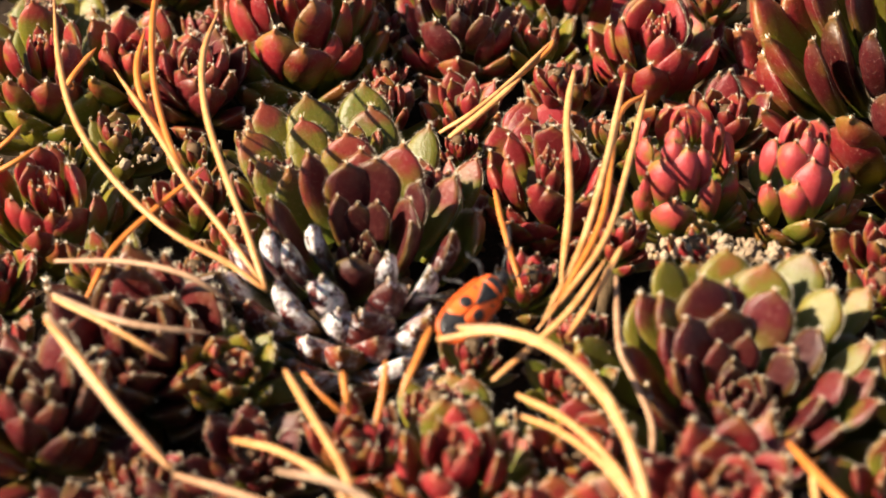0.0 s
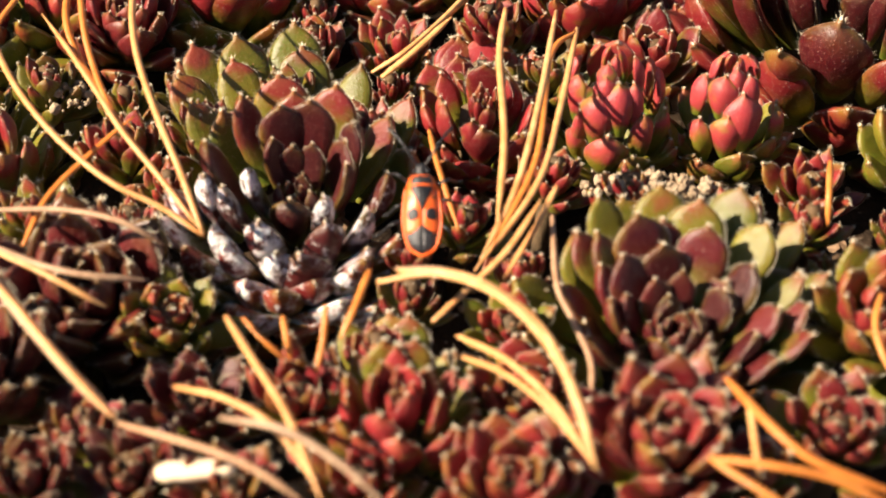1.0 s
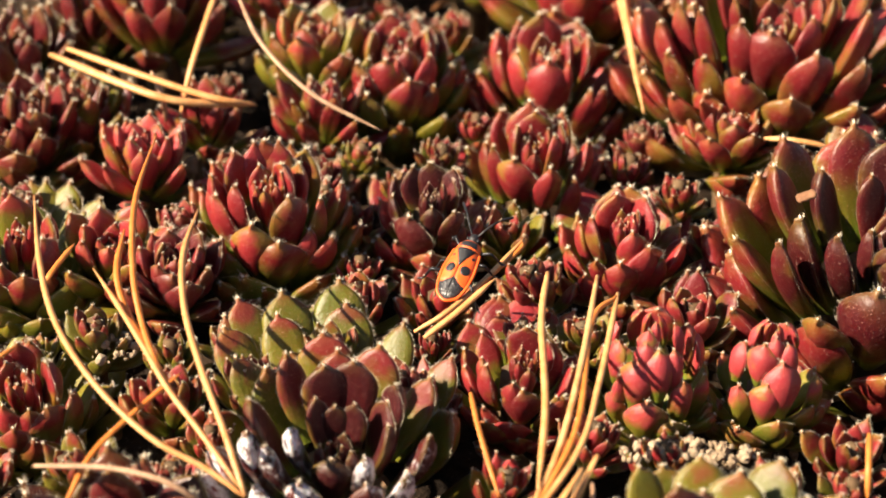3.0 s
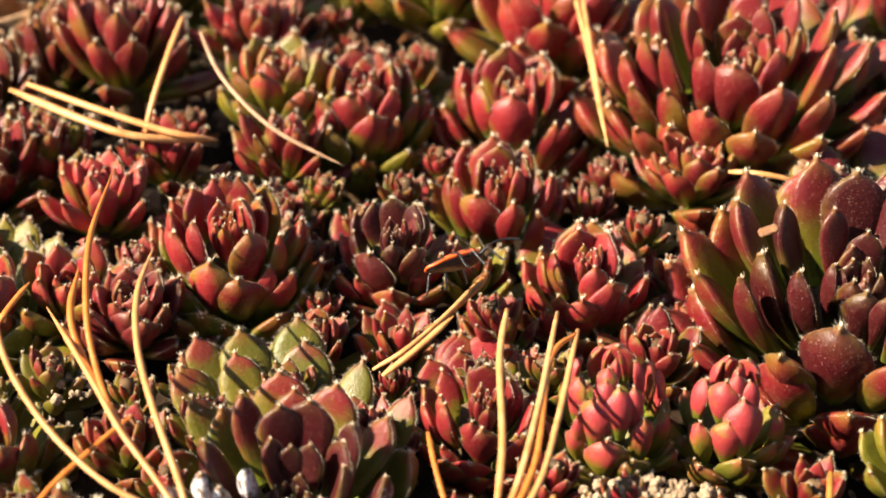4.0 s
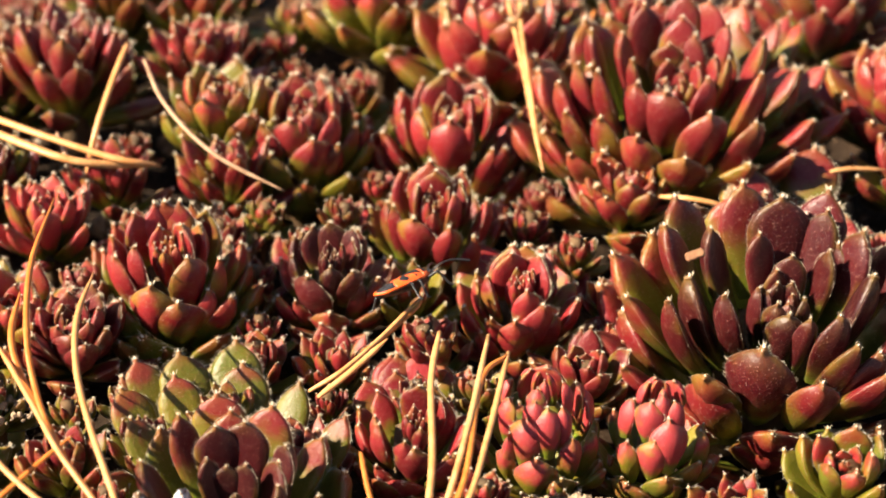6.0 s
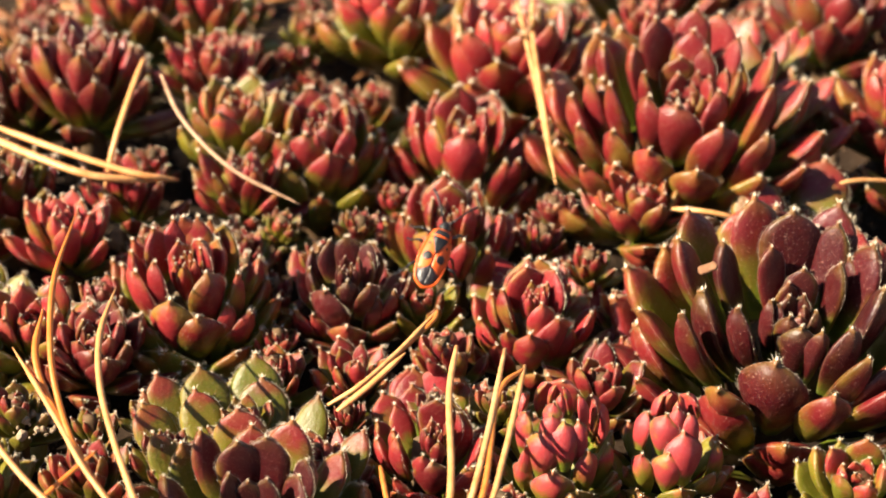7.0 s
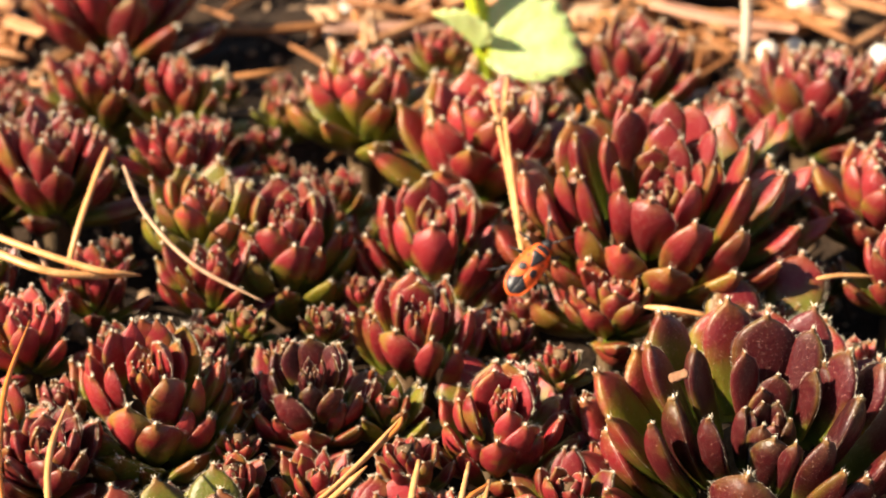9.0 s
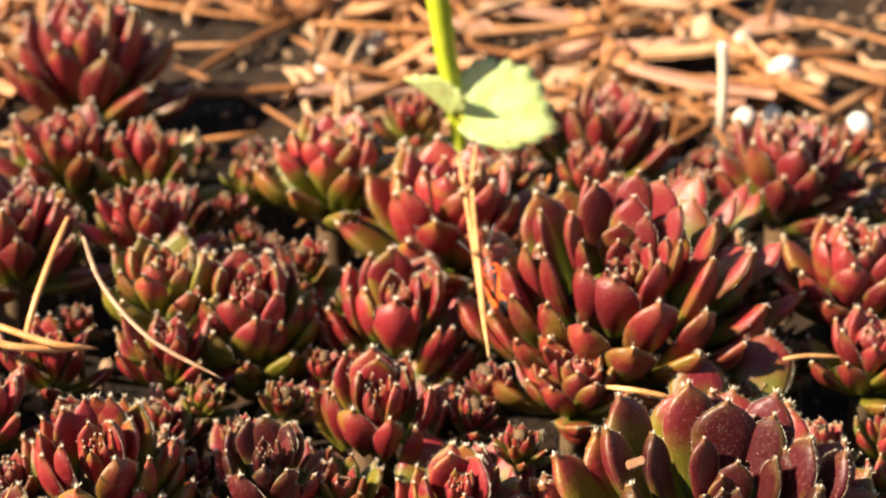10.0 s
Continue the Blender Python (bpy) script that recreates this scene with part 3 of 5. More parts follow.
def litter():
    """Dry needles and bark flakes that cover the ground beyond the bed."""
    rnd = random.Random(8)
    verts, faces = [], []
    for _ in range(1100):
        x, y = rnd.uniform(-0.14, 0.19), 0.175 + 0.36 * rnd.random() ** 1.3
        if bare(x, y):
            continue
        a, length, bend = rnd.uniform(0, TAU), rnd.uniform(0.02, 0.05), rnd.uniform(-0.5, 0.5)
        wide, z = rnd.uniform(0.0005, 0.0014), bed_height(x, y) + rnd.uniform(0.0006, 0.0055)
        slope = rnd.uniform(-0.10, 0.10)
        first = len(verts)
        px, py = x, y
        for s in range(7):
            w = wide * (1.0 if s < 6 else 0.3)
            nx, ny = -math.sin(a), math.cos(a)
            zz = max(z + slope * length * (s / 6 - 0.5), bed_height(px, py) + 0.0004)
            for off, up in ((-1, 0), (0, 0.8), (1, 0), (0, -0.8)):
                verts.append((px + nx * w * off, py + ny * w * off, zz + w * up))
            px, py, a = px + math.cos(a) * length / 6, py + math.sin(a) * length / 6, a + bend / 6
        for s in range(6):
            for k in range(4):
                p, q = first + s * 4 + k, first + s * 4 + (k + 1) % 4
                faces.append((p, q, q + 4, p + 4))
        faces.append(tuple(range(first + 3, first - 1, -1)))
        faces.append(tuple(range(first + 24, first + 28)))
    ob = new("needle_litter", mesh_of("needle_litter", verts, faces, LITTER))
    tagged(ob, "thick layer of dry orange pine needles on soil", "litter", kind="stuff")
    verts, faces = [], []
    for _ in range(1000):
        x, y = rnd.uniform(-0.13, 0.18), 0.165 + 0.33 * rnd.random() ** 1.2
        r = rnd.uniform(0.0015, 0.0065)
        if bare(x, y):
            continue
        lump(verts, faces, (x, y, bed_height(x, y) + 0.001), (r, r * rnd.uniform(0.4, 0.9), r * rnd.uniform(0.12, 0.3)), rnd)
    ob = new("bark_flakes", mesh_of("bark_flakes", verts, faces, LITTER, smooth=False))
    tagged(ob, "brown bark flakes and dry bits among needles", "litter", kind="stuff")


def stone(name, label, x, y, radii, mat, z=None, seed=1):
    rnd = random.Random(seed)
    verts, faces = [], []
    lump(verts, faces, (0, 0, 0), [r * 0.001 for r in radii], rnd, 12, 8)
    ob = new(name, mesh_of(name, verts, faces, mat))
    PEBBLES.append((x * 0.001, y * 0.001, max(radii) * 0.001))
    ob.location = (x * 0.001, y * 0.001, (bed_height(x * 0.001, y * 0.001) + 0.5 * min(radii) * 0.001) if z is None else z * 0.001)
    return tagged(ob, label, name.replace("_", " "))


def chip(label, a, b, width, thick, mat, name="wood_chip"):
    """A split splinter between two points in mm."""
    a, b = Vector(a) * 0.001, Vector(b) * 0.001
    way = b - a
    verts, faces = [], []
    rnd = random.Random(3)
    side = way.cross(Vector((0, 0, 1))).normalized()
    up = side.cross(way).normalized()
    steps = 8
    for s in range(steps + 1):
        w = 0.0005 * width * (0.55 if s in (0, steps) else 1) * rnd.uniform(0.9, 1.08)
        h = 0.0005 * thick * (0.6 if s in (0, steps) else 1)
        for u, v in ((-1, -0.6), (-0.8, 1), (0, 1.2), (0.8, 1), (1, -0.6), (0, -1)):
            verts.append(tuple(way * (s / steps) + side * w * u + up * h * v))
    for s in range(steps):
        for k in range(6):
            p, q = s * 6 + k, s * 6 + (k + 1) % 6
            faces.append((p, q, q + 6, p + 6))
    faces.append(tuple(range(5, -1, -1)))
    faces.append(tuple(range(steps * 6, steps * 6 + 6)))
    ob = new(name, mesh_of(name, verts, faces, mat))
    ob.location = a
    return tagged(ob, label, name.replace("_", " "))


def folded_leaf(length, rise, fall, seed):
    """A toothed kidney-shaped leaf folded along its midrib: foot at the origin, midrib along y; rise and fall: the ways in which its two halves spread."""
    rnd = random.Random(seed)
    rings, around = 8, 60
    top, faces = [], []
    for r in range(rings + 1):
        f = r / rings
        for k in range(around + 1):
            a = math.radians(-104 + 208 * k / around)
            reach = length * f * (0.54 + 0.46 * math.cos(a)) * (1 + 0.03 * math.cos(9 * a) * f)
            if r == rings:
                reach *= 1 + 0.085 * abs(math.sin(k * math.pi / 4))
            way = Vector(rise) if a > 0 else Vector(fall)
            reach *= 1 if a > 0 else 1 - 0.52 * abs(math.sin(a))
            p = Vector((0, 1, 0)) * reach * math.cos(a) + way.normalized() * reach * abs(math.sin(a))
            vein = 0.022 * length * f * abs(math.sin(4.5 * a)) + 0.012 * length * f * rnd.uniform(-1, 1)
            p += Vector((0, 1, 0)).cross(way).normalized() * vein * (1 if a > 0 else -1)
            p.z -= 0.10 * length * f * f * math.cos(a) ** 2
            top.append(p)
    n = around + 1
    low = [p + Vector((0, 0, -0.0003)) for p in top]
    o, e = len(top), rings * n
    for r in range(rings):
        for k in range(around):
            p = r * n + k
            faces += [(p, p + 1, p + n + 1, p + n), (o + p, o + p + n, o + p + n + 1, o + p + 1)]
    for k in range(around):
        faces.append((e + k, e + k + 1, o + e + k + 1, o + e + k))
    return mesh_of("leaf_blade", [tuple(p) for p in top + low], faces, PLANT)


def mallow():
    plant = new("mallow_seedling")
    foot = bed_height(0.022, 0.170)
    plant.location = (0.022, 0.170, foot)
    tagged(plant, "young green weed with round toothed leaves behind the bed", "plant")
    up = -foot

    def stem(name, points, radius, label=""):
        return part(name, tube(name, points, radius, PLANT_STEM, 1.0, 10, 20), plant, label)

    stem("stem", [(0.0004, 0, -0.002), (0, 0, up - 0.009), (-0.0015, 0, up + 0.003), (-0.0030, 0, up + 0.011), (-0.0048, 0, up + 0.023), (-0.0090, 0.002, up + 0.050)], lambda s: 0.0012 + 0.0009 * s + 0.0003 * min(1, 3 * s), "yellow green upright stem")
    for base, tip, length, turn, lift, rise, fall, seed in (
        ((-0.0008, -0.001, up - 0.003), (0.0005, -0.003, up + 0.0005), 0.0165, -97, 0, (-0.45, 0, 0.90), (0.92, 0, -0.34), 1),
        ((-0.0012, -0.001, up - 0.001), (-0.0024, -0.0025, up + 0.0008), 0.0098, 80, 42, (-0.40, 0, 0.85), (0.85, 0, 0.45), 2),
        ((0, 0, up - 0.014), (-0.0020, -0.004, up - 0.0095), 0.0080, 112, 8, (-0.95, 0, 0.2), (0.95, 0, 0.2), 3),
    ):
        stem("leaf_stalk", [base, tuple(0.5 * (p + q) + d for p, q, d in zip(base, tip, (0, 0, 0.0006))), tip], 0.0007)
        part("leaf_blade", folded_leaf(length, rise, fall, seed), plant, "round toothed bright green leaf", pose(*tip, 0, 0, turn) @ pose(0, 0, 0, lift, 0, 0))
    return plant


# ---- firebug ----
BUG_Y = (-5.0, -4.75, -4.1, -2.6, -1.0, 0.5, 2.0, 3.0, 3.6)
BUG_W = (0.15, 0.80, 1.42, 1.88, 1.98, 1.88, 1.66, 1.40, 1.0)
BUG_H = (0.25, 0.40, 0.60, 0.85, 1.00, 1.10, 1.18, 1.00, 0.70)


def bug_half(y):
    return float(np.interp(y, BUG_Y, BUG_W))


def bug_back(x, y):
    """Height of the back, in mm."""
    return float(np.interp(y, BUG_Y, BUG_H)) * (1 - 0.78 * min(1.0, abs(x / bug_half(y))) ** 2.3)


def bug_plate(name, rows, mat, lift, thick=0.10, across=8):
    """A plate that lies on the back: rows of y, x from, x to in mm."""
    ys = [r[0] for r in rows]
    steps = 14
    top, low, faces = [], [], []
    for s in range(steps + 1):
        y = ys[0] + (ys[-1] - ys[0]) * s / steps
        order = sorted(rows)
        a = float(np.interp(y, [r[0] for r in order], [r[1] for r in order]))
        b = float(np.interp(y, [r[0] for r in order], [r[2] for r in order]))
        for k in range(across + 1):
            x = a + (b - a) * k / across
            z = bug_back(x, y) + lift
            rim = 0.6 * thick if s in (0, steps) or k in (0, across) else 0.0
            top.append((x * 0.001, y * 0.001, (z - rim) * 0.001)), low.append((x * 0.001, y * 0.001, (z - thick - lift) * 0.001))
    n, o = across + 1, len(top)
    for s in range(steps):
        for k in range(across):
            p = s * n + k
            faces.append((p, p + 1, p + n + 1, p + n))
    for s in range(steps):
        for p, q in ((s * n, s * n + n), (s * n + n + across, s * n + across)):
            faces.append((p, q, o + q, o + p))
    for k in range(across):
        for p, q in ((k + 1, k), (steps * n + k, steps * n + k + 1)):
            faces.append((p, q, o + q, o + p))
    return mesh_of(name, top + low, faces, mat)


def bug_spot(name, cx, cy, r, lift=0.13):
    verts, faces = [], []
    n = 18
    for f in (0.0, 0.5, 0.85, 1.0):
        for k in range(n):
            x, y = cx + r * f * math.cos(TAU * k / n), cy + 1.05 * r * f * math.sin(TAU * k / n)
            verts.append((x * 0.001, y * 0.001, (bug_back(x, y) + (lift if f < 1 else 0.0)) * 0.001))
    for ring in range(3):
        for k in range(n):
            p, q = ring * n + k, ring * n + (k + 1) % n
            faces.append((p, q, q + n, p + n))
    return mesh_of(name, verts, faces, BUG_BLACK)


def ball(name, radii, mat, rows=10, sides=14):
    verts, faces = [], []
    for r in range(rows + 1):
        a = math.pi * r / rows
        for k in range(sides):
            b = TAU * k / sides
            verts.append((radii[0] * 0.001 * math.sin(a) * math.cos(b), radii[1] * 0.001 * math.sin(a) * math.sin(b), -radii[2] * 0.001 * math.cos(a)))
    for r in range(rows):
        for k in range(sides):
            p, q = r * sides + k, r * sides + (k + 1) % sides
            faces.append((p, q, q + sides, p + sides))
    return mesh_of(name, verts, faces, mat)


def firebug():
    bug = new("firebug")
    tagged(bug, "orange red and black firebug walking over the houseleeks", "insect")
    # trunk: back and belly in one closed skin
    verts, faces = [], []
    steps, n = 26, 20
    for s in range(steps + 1):
        y = -5.0 + 8.6 * s / steps
        w = bug_half(y)
        for k in range(n):
            a = TAU * k / n
            x = w * math.cos(a)
            z = bug_back(x, y) if math.sin(a) >= 0 else 0.22 * float(np.interp(y, BUG_Y, BUG_H)) + 1.15 * float(np.interp(y, BUG_Y, BUG_H)) * math.sin(a)
            verts.append((x * 0.001, y * 0.001, z * 0.001))
    for s in range(steps):
        for k in range(n):
            p, q = s * n + k, s * n + (k + 1) % n
            faces.append((p, q, q + n, p + n))
    faces.append(tuple(reversed(range(n))))
    faces.append(tuple(range(steps * n, steps * n + n)))
    part("trunk", mesh_of("trunk", verts, faces, BUG_BLACK), bug, "black body")
    rim = [(sx * bug_half(y) * 0.001, y * 0.001, (bug_back(bug_half(y), y) + 0.02) * 0.001) for sx, ys in ((1, (2.0, 1.0, 0, -1, -2, -3, -4, -4.6)), (-1, (-4.6, -4, -3, -2, -1, 0, 1.0, 2.0))) for y in ys]
    rim.insert(8, (0, -0.00505, 0.0002))
    part("side_margin", tube("side_margin", rim, lambda s: 0.00020, BUG_RED, 1.0, 8, 80), bug, "orange red rim of the abdomen")
    for sx in (-1, 1):
        def side(rows):
            return [(y, sx * a, sx * b) for y, a, b in rows]
        wing = part("forewing", bug_plate("forewing", side(((2.15, 0.04, 1.58), (0.5, 0.04, 1.82), (-1.0, 0.04, 1.92), (-2.0, 0.04, 1.88), (-2.8, 0.95, 1.72))), BUG_RED, 0.06), bug, "orange red forewing")
        part("round_spot", bug_spot("round_spot", sx * 0.96, -0.80, 0.66), wing, "round black spot")
        part("small_spot", bug_spot("small_spot", sx * 1.28, 1.05, 0.19), wing, "small black spot")
        part("wing_membrane", bug_plate("wing_membrane", side(((-2.0, 0.02, 0.06), (-2.7, 0.02, 1.15), (-3.4, 0.02, 1.45), (-4.2, 0.02, 1.10), (-4.7, 0.02, 0.48))), BUG_GREY, 0.05), bug, "glossy black wing membrane")
        part("eye", ball("eye", (0.24, 0.26, 0.24), BUG_BLACK), bug, m=pose(sx * 0.00066, 0.0040, 0.00030))
        feeler = part("antenna", tube("antenna", [(0, 0, 0), (sx * 0.0008, 0.0010, 0.0006), (sx * 0.0018, 0.0026, 0.0006), (sx * 0.0030, 0.0042, -0.0002)], lambda s: 0.00013 + (0.00005 if s > 0.75 else 0), BUG_BLACK, 1.0, 7, 30), bug, "thin black antenna", pose(sx * 0.00035, 0.0046, 0.00025))
        feeler["role"] = "feeler"
        for k, (y, ahead, reach) in enumerate(((2.5, 0.0012, 0.78), (0.7, -0.0002, 0.80), (-0.8, -0.0018, 0.95))):
            pts = [(0, 0, 0), (sx * 0.0011 * reach, 0.35 * ahead, 0.0002), (sx * 0.0022 * reach, 0.7 * ahead, 0.0004), (sx * 0.0028 * reach, 0.95 * ahead, -0.0006), (sx * 0.0034 * reach, 1.15 * ahead, -0.0017), (sx * 0.0041 * reach, 1.35 * ahead, -0.00185)]
            leg = part("leg", tube("leg", pts, lambda s: 0.00024 - 0.00013 * s, BUG_BLACK, 1.0, 8, 30), bug, "thin black leg", pose(sx * 0.0009, y * 0.001, -0.0003))
            LEGS.append((leg, sx, k))
    part("scutellum", bug_plate("scutellum", ((2.18, -1.12, 1.12), (1.8, -1.06, 1.06), (-0.35, -0.04, 0.04)), BUG_BLACK, 0.17), bug, "black triangle between the wings")
    shield = part("pronotum", bug_plate("pronotum", ((3.5, -1.02, 1.02), (3.2, -1.32, 1.32), (2.15, -1.68, 1.68)), BUG_RED, 0.16, 0.2), bug, "orange red neck shield")
    part("pronotum_mark", bug_plate("pronotum_mark", ((3.32, -0.88, 0.88), (2.65, -1.16, 1.16), (2.42, -1.08, 1.08)), BUG_BLACK, 0.22), shield, "black bar")
    head = part("head", ball("head", (0.66, 0.85, 0.52), BUG_BLACK), bug, "black head", pose(0, 0.0041, 0.00015))
    head["role"] = "head"
    return bug


LEGS = []


# ---- placing ----
# ---- houseleeks of the near bed, leaf by leaf ----
rose, how = grown('dark purple houseleek rosette with white waxy crust and olive outer leaves', -17.4, 8.5, -3.5, 14.2, (22, 2), style='dome', heart=6, red=(0.25, 1.7), dark=1.15, wax=1.0, skirt=7, between=4, seed=1, form='bowl')
add_leaves(rose, how, [(94, 3.9, 3.0), (63, 4.5, 3.0), (8, 5.9, 3.0), (-37, 4.3, 3.0), (-98, 2.7, 4.5), (119, 5.0, 2.7), (179, 5.0, 3.3), (102, 8.3, 5.0)])
add_leaves(rose, how, [(79, 9.1, 5.3), (41, 8.8, 3.6), (-31, 9.6, 3.3), (-61, 8.1, 4.5), (-84, 11.3, 6.6), (-117, 7.9, 4.5), (-51, 13.5, 5.0), (-69, 16.2, 6.3)])
add_leaves(rose, how, [(-111, 14.1, 5.3), (-140, 11.1, 4.0), (159, 10.6, 3.3), (121, 12.4, 3.6), (133, 19.7, 4.1), (126, 27.5, 5.1), (111, 26.2, 5.2), (108, 29.6, 6.1)])
add_leaves(rose, how, [(99, 16.9, 6.1), (91, 26.8, 6.2), (71, 14.3, 5.6), (73, 25.0, 4.1), (119, 30.4, 5.4), (40, 14.2, 4.0), (-1, 10.5, 3.0), (-31, 14.0, 4.0)])
add_leaves(rose, how, [(-43, 17.7, 4.6), (-132, 14.4, 4.6), (-165, 16.0, 4.0), (-123, 18.4, 5.0), (-103, 16.9, 5.3), (51, 21.5, 4.1), (93, 30.2, 6.1), (-148, 18.5, 4.6)])
add_leaves(rose, how, [(124, 29.0, 4.1), (-127, 11.9, 4.3), (-112, 16.4, 5.0), (-145, 14.6, 4.3), (-176, 14.5, 4.0), (-132, 17.5, 4.3), (-160, 8.3, 3.3), (-113, 19.8, 5.0)])
add_leaves(rose, how, [(-88, 18.4, 5.6), (-95, 14.7, 5.6), (-78, 13.9, 5.3), (-98, 10.7, 4.6), (-59, 13.5, 4.0), (-57, 17.3, 4.0)])
rose, how = grown('wide open red houseleek rosette ringed by olive leaves', 24.8, -17.0, -3.0, 15.0, (25, 0), style='dome', red=(0.18, 1.25), dark=0.92, wax=0.08, skirt=7, between=6, seed=2, form='flat')
add_leaves(rose, how, [(145, 1.9, 1.5), (-179, 2.9, 1.8), (-132, 2.9, 3.6), (-34, 3.9, 3.7), (22, 2.5, 3.4), (101, 3.2, 2.7), (115, 5.1, 3.4), (152, 5.9, 2.7)])
add_leaves(rose, how, [(-165, 5.7, 3.0), (80, 5.6, 2.7), (31, 6.2, 3.7), (98, 8.5, 5.5), (69, 11.2, 4.9), (129, 9.0, 4.9), (164, 7.4, 3.0), (143, 10.0, 3.7)])
add_leaves(rose, how, [(76, 15.0, 5.7), (107, 12.6, 6.0), (129, 12.9, 3.7), (134, 14.7, 4.3), (115, 17.5, 4.2), (92, 16.9, 5.4), (63, 19.3, 5.4), (47, 15.8, 4.8)])
add_leaves(rose, how, [(42, 20.6, 3.6), (35, 10.3, 4.3), (4, 10.7, 3.7), (-15, 8.3, 3.7), (19, 14.8, 3.0), (6, 14.3, 4.2), (-8, 14.4, 3.7), (20, 18.2, 3.0)])
add_leaves(rose, how, [(-28, 11.3, 3.7), (-85, 5.4, 4.3), (-167, 9.8, 3.0), (-136, 8.9, 2.7), (161, 12.6, 3.0), (-48, 8.1, 3.7), (-102, 8.6, 3.7)])
rose, how = grown('burgundy red houseleek rosette with fleshy pointed leaves', 5.2, 25.2, -3.0, 7.8, (22, 4), style='plain', red=(0.6, 1.1), dark=0.45, skirt=6, seed=3, form='globe', between=6)
add_leaves(rose, how, [(109, 1.1, 2.1), (-157, 1.3, 1.8), (-78, 2.6, 1.8), (86, 3.6, 4.3), (88, 17.1, 4.8), (100, 14.4, 4.2), (118, 14.1, 4.6), (-159, 5.1, 3.6)])
add_leaves(rose, how, [(-107, 4.6, 2.9), (-91, 5.1, 4.3), (-39, 6.9, 5.0), (-98, 8.0, 4.3), (-120, 8.6, 4.3), (101, 17.1, 5.1), (98, 17.2, 5.6), (84, 17.1, 4.3)])
add_leaves(rose, how, [(77, 17.1, 4.4), (63, 17.2, 3.6), (-4, 6.4, 3.6), (-177, 7.4, 4.3), (63, 5.0, 6.4), (-67, 9.6, 4.3), (-105, 10.8, 4.4), (56, 15.7, 3.8)])
rose, how = grown('closed red houseleek bud with pale green outer leaves', 21.3, 26.0, -4.0, 7.8, (9, 0), style='dome', red=(0.2, 1.15), dark=0.05, pale=0.75, wax=0.2, heart=3, skirt=7, between=0, seed=4, form='bud')
add_leaves(rose, how, [(74, 2.4, 4.1), (121, 2.8, 3.1), (23, 5.6, 3.8), (-12, 2.4, 2.1), (-112, 1.9, 2.4), (-109, 3.0, 2.7), (-83, 3.7, 3.8), (-115, 4.6, 4.2)])
add_leaves(rose, how, [(-55, 3.9, 2.5), (-161, 4.1, 3.1), (155, 4.0, 2.7), (-97, 7.2, 4.9), (-55, 6.2, 3.2), (-23, 7.0, 2.8), (-74, 8.5, 4.6), (-32, 9.5, 3.2)])
add_leaves(rose, how, [(-134, 7.1, 2.8), (-124, 9.9, 4.9), (-132, 6.1, 1.8), (27, 4.7, 2.6)])
rose, how = grown('small closed red houseleek bud beside a larger one', 36.4, 26.5, -5.0, 7.0, (9, 0), style='dome', red=(0.2, 1.15), dark=0.05, pale=0.75, heart=3, skirt=7, between=0, seed=5, form='bud')
add_leaves(rose, how, [(109, 1.9, 3.1), (156, 1.6, 2.0), (40, 2.4, 3.1), (-88, 1.5, 2.1), (-52, 2.4, 2.5), (-122, 2.5, 3.5), (-173, 3.5, 3.2), (-77, 3.8, 4.6)])
add_leaves(rose, how, [(-100, 5.3, 3.9), (-135, 6.0, 3.2), (-27, 5.7, 2.8), (-46, 7.4, 3.9), (-85, 7.7, 4.6), (-121, 8.6, 5.6)])
rose, how = grown('red houseleek rosette with olive green outer leaves', -4.7, -29.1, -1.0, 7.8, (20, 0), style='plain', red=(0.2, 1.15), dark=0.2, skirt=6, seed=6, form='globe', between=6)
add_leaves(rose, how, [(97, 1.8, 1.0), (130, 0.4, 1.7), (125, 3.1, 2.0), (-37, 1.2, 3.7), (62, 2.5, 3.1), (158, 2.8, 2.6), (-119, 3.7, 3.7), (102, 7.6, 4.7)])
add_leaves(rose, how, [(77, 7.5, 3.5), (111, 12.0, 3.1), (87, 15.2, 4.3), (95, 15.6, 5.5), (113, 16.1, 3.1), (160, 5.5, 2.6), (140, 10.0, 3.0), (-90, 5.2, 4.3)])
add_leaves(rose, how, [(-130, 5.9, 3.4), (-14, 4.4, 3.4), (27, 6.4, 2.9), (-156, 7.3, 2.9), (-33, 6.4, 3.1), (-115, 7.8, 4.6), (-6, 8.0, 2.6), (-159, 6.4, 2.9)])
add_leaves(rose, how, [(-169, 8.3, 2.3)])
rose, how = grown('cup shaped red houseleek rosette with yellow green tips', -30.1, 58.0, 2.0, 11.4, (16, 0), style='plain', red=(0.2, 1.1), dark=0.15, skirt=6, seed=7, form='globe', between=6)
add_leaves(rose, how, [(-88, 2.6, 1.9), (95, 1.0, 1.6), (117, 2.2, 3.2), (39, 3.0, 4.8), (-141, 4.7, 4.0), (-52, 5.9, 5.6), (-20, 8.2, 3.7), (15, 10.3, 3.3)])
add_leaves(rose, how, [(95, 6.9, 6.8), (137, 6.6, 4.8), (149, 9.2, 3.3), (108, 6.8, 4.6), (78, 6.9, 4.2), (56, 9.1, 5.5), (-100, 8.2, 6.1), (-76, 9.8, 6.9)])
add_leaves(rose, how, [(-129, 10.6, 5.7), (-155, 7.3, 4.5), (151, 13.7, 4.6), (-34, 11.2, 4.9), (-7, 13.2, 5.0), (-103, 12.6, 7.5), (-56, 13.5, 6.6), (-117, 13.5, 6.6)])
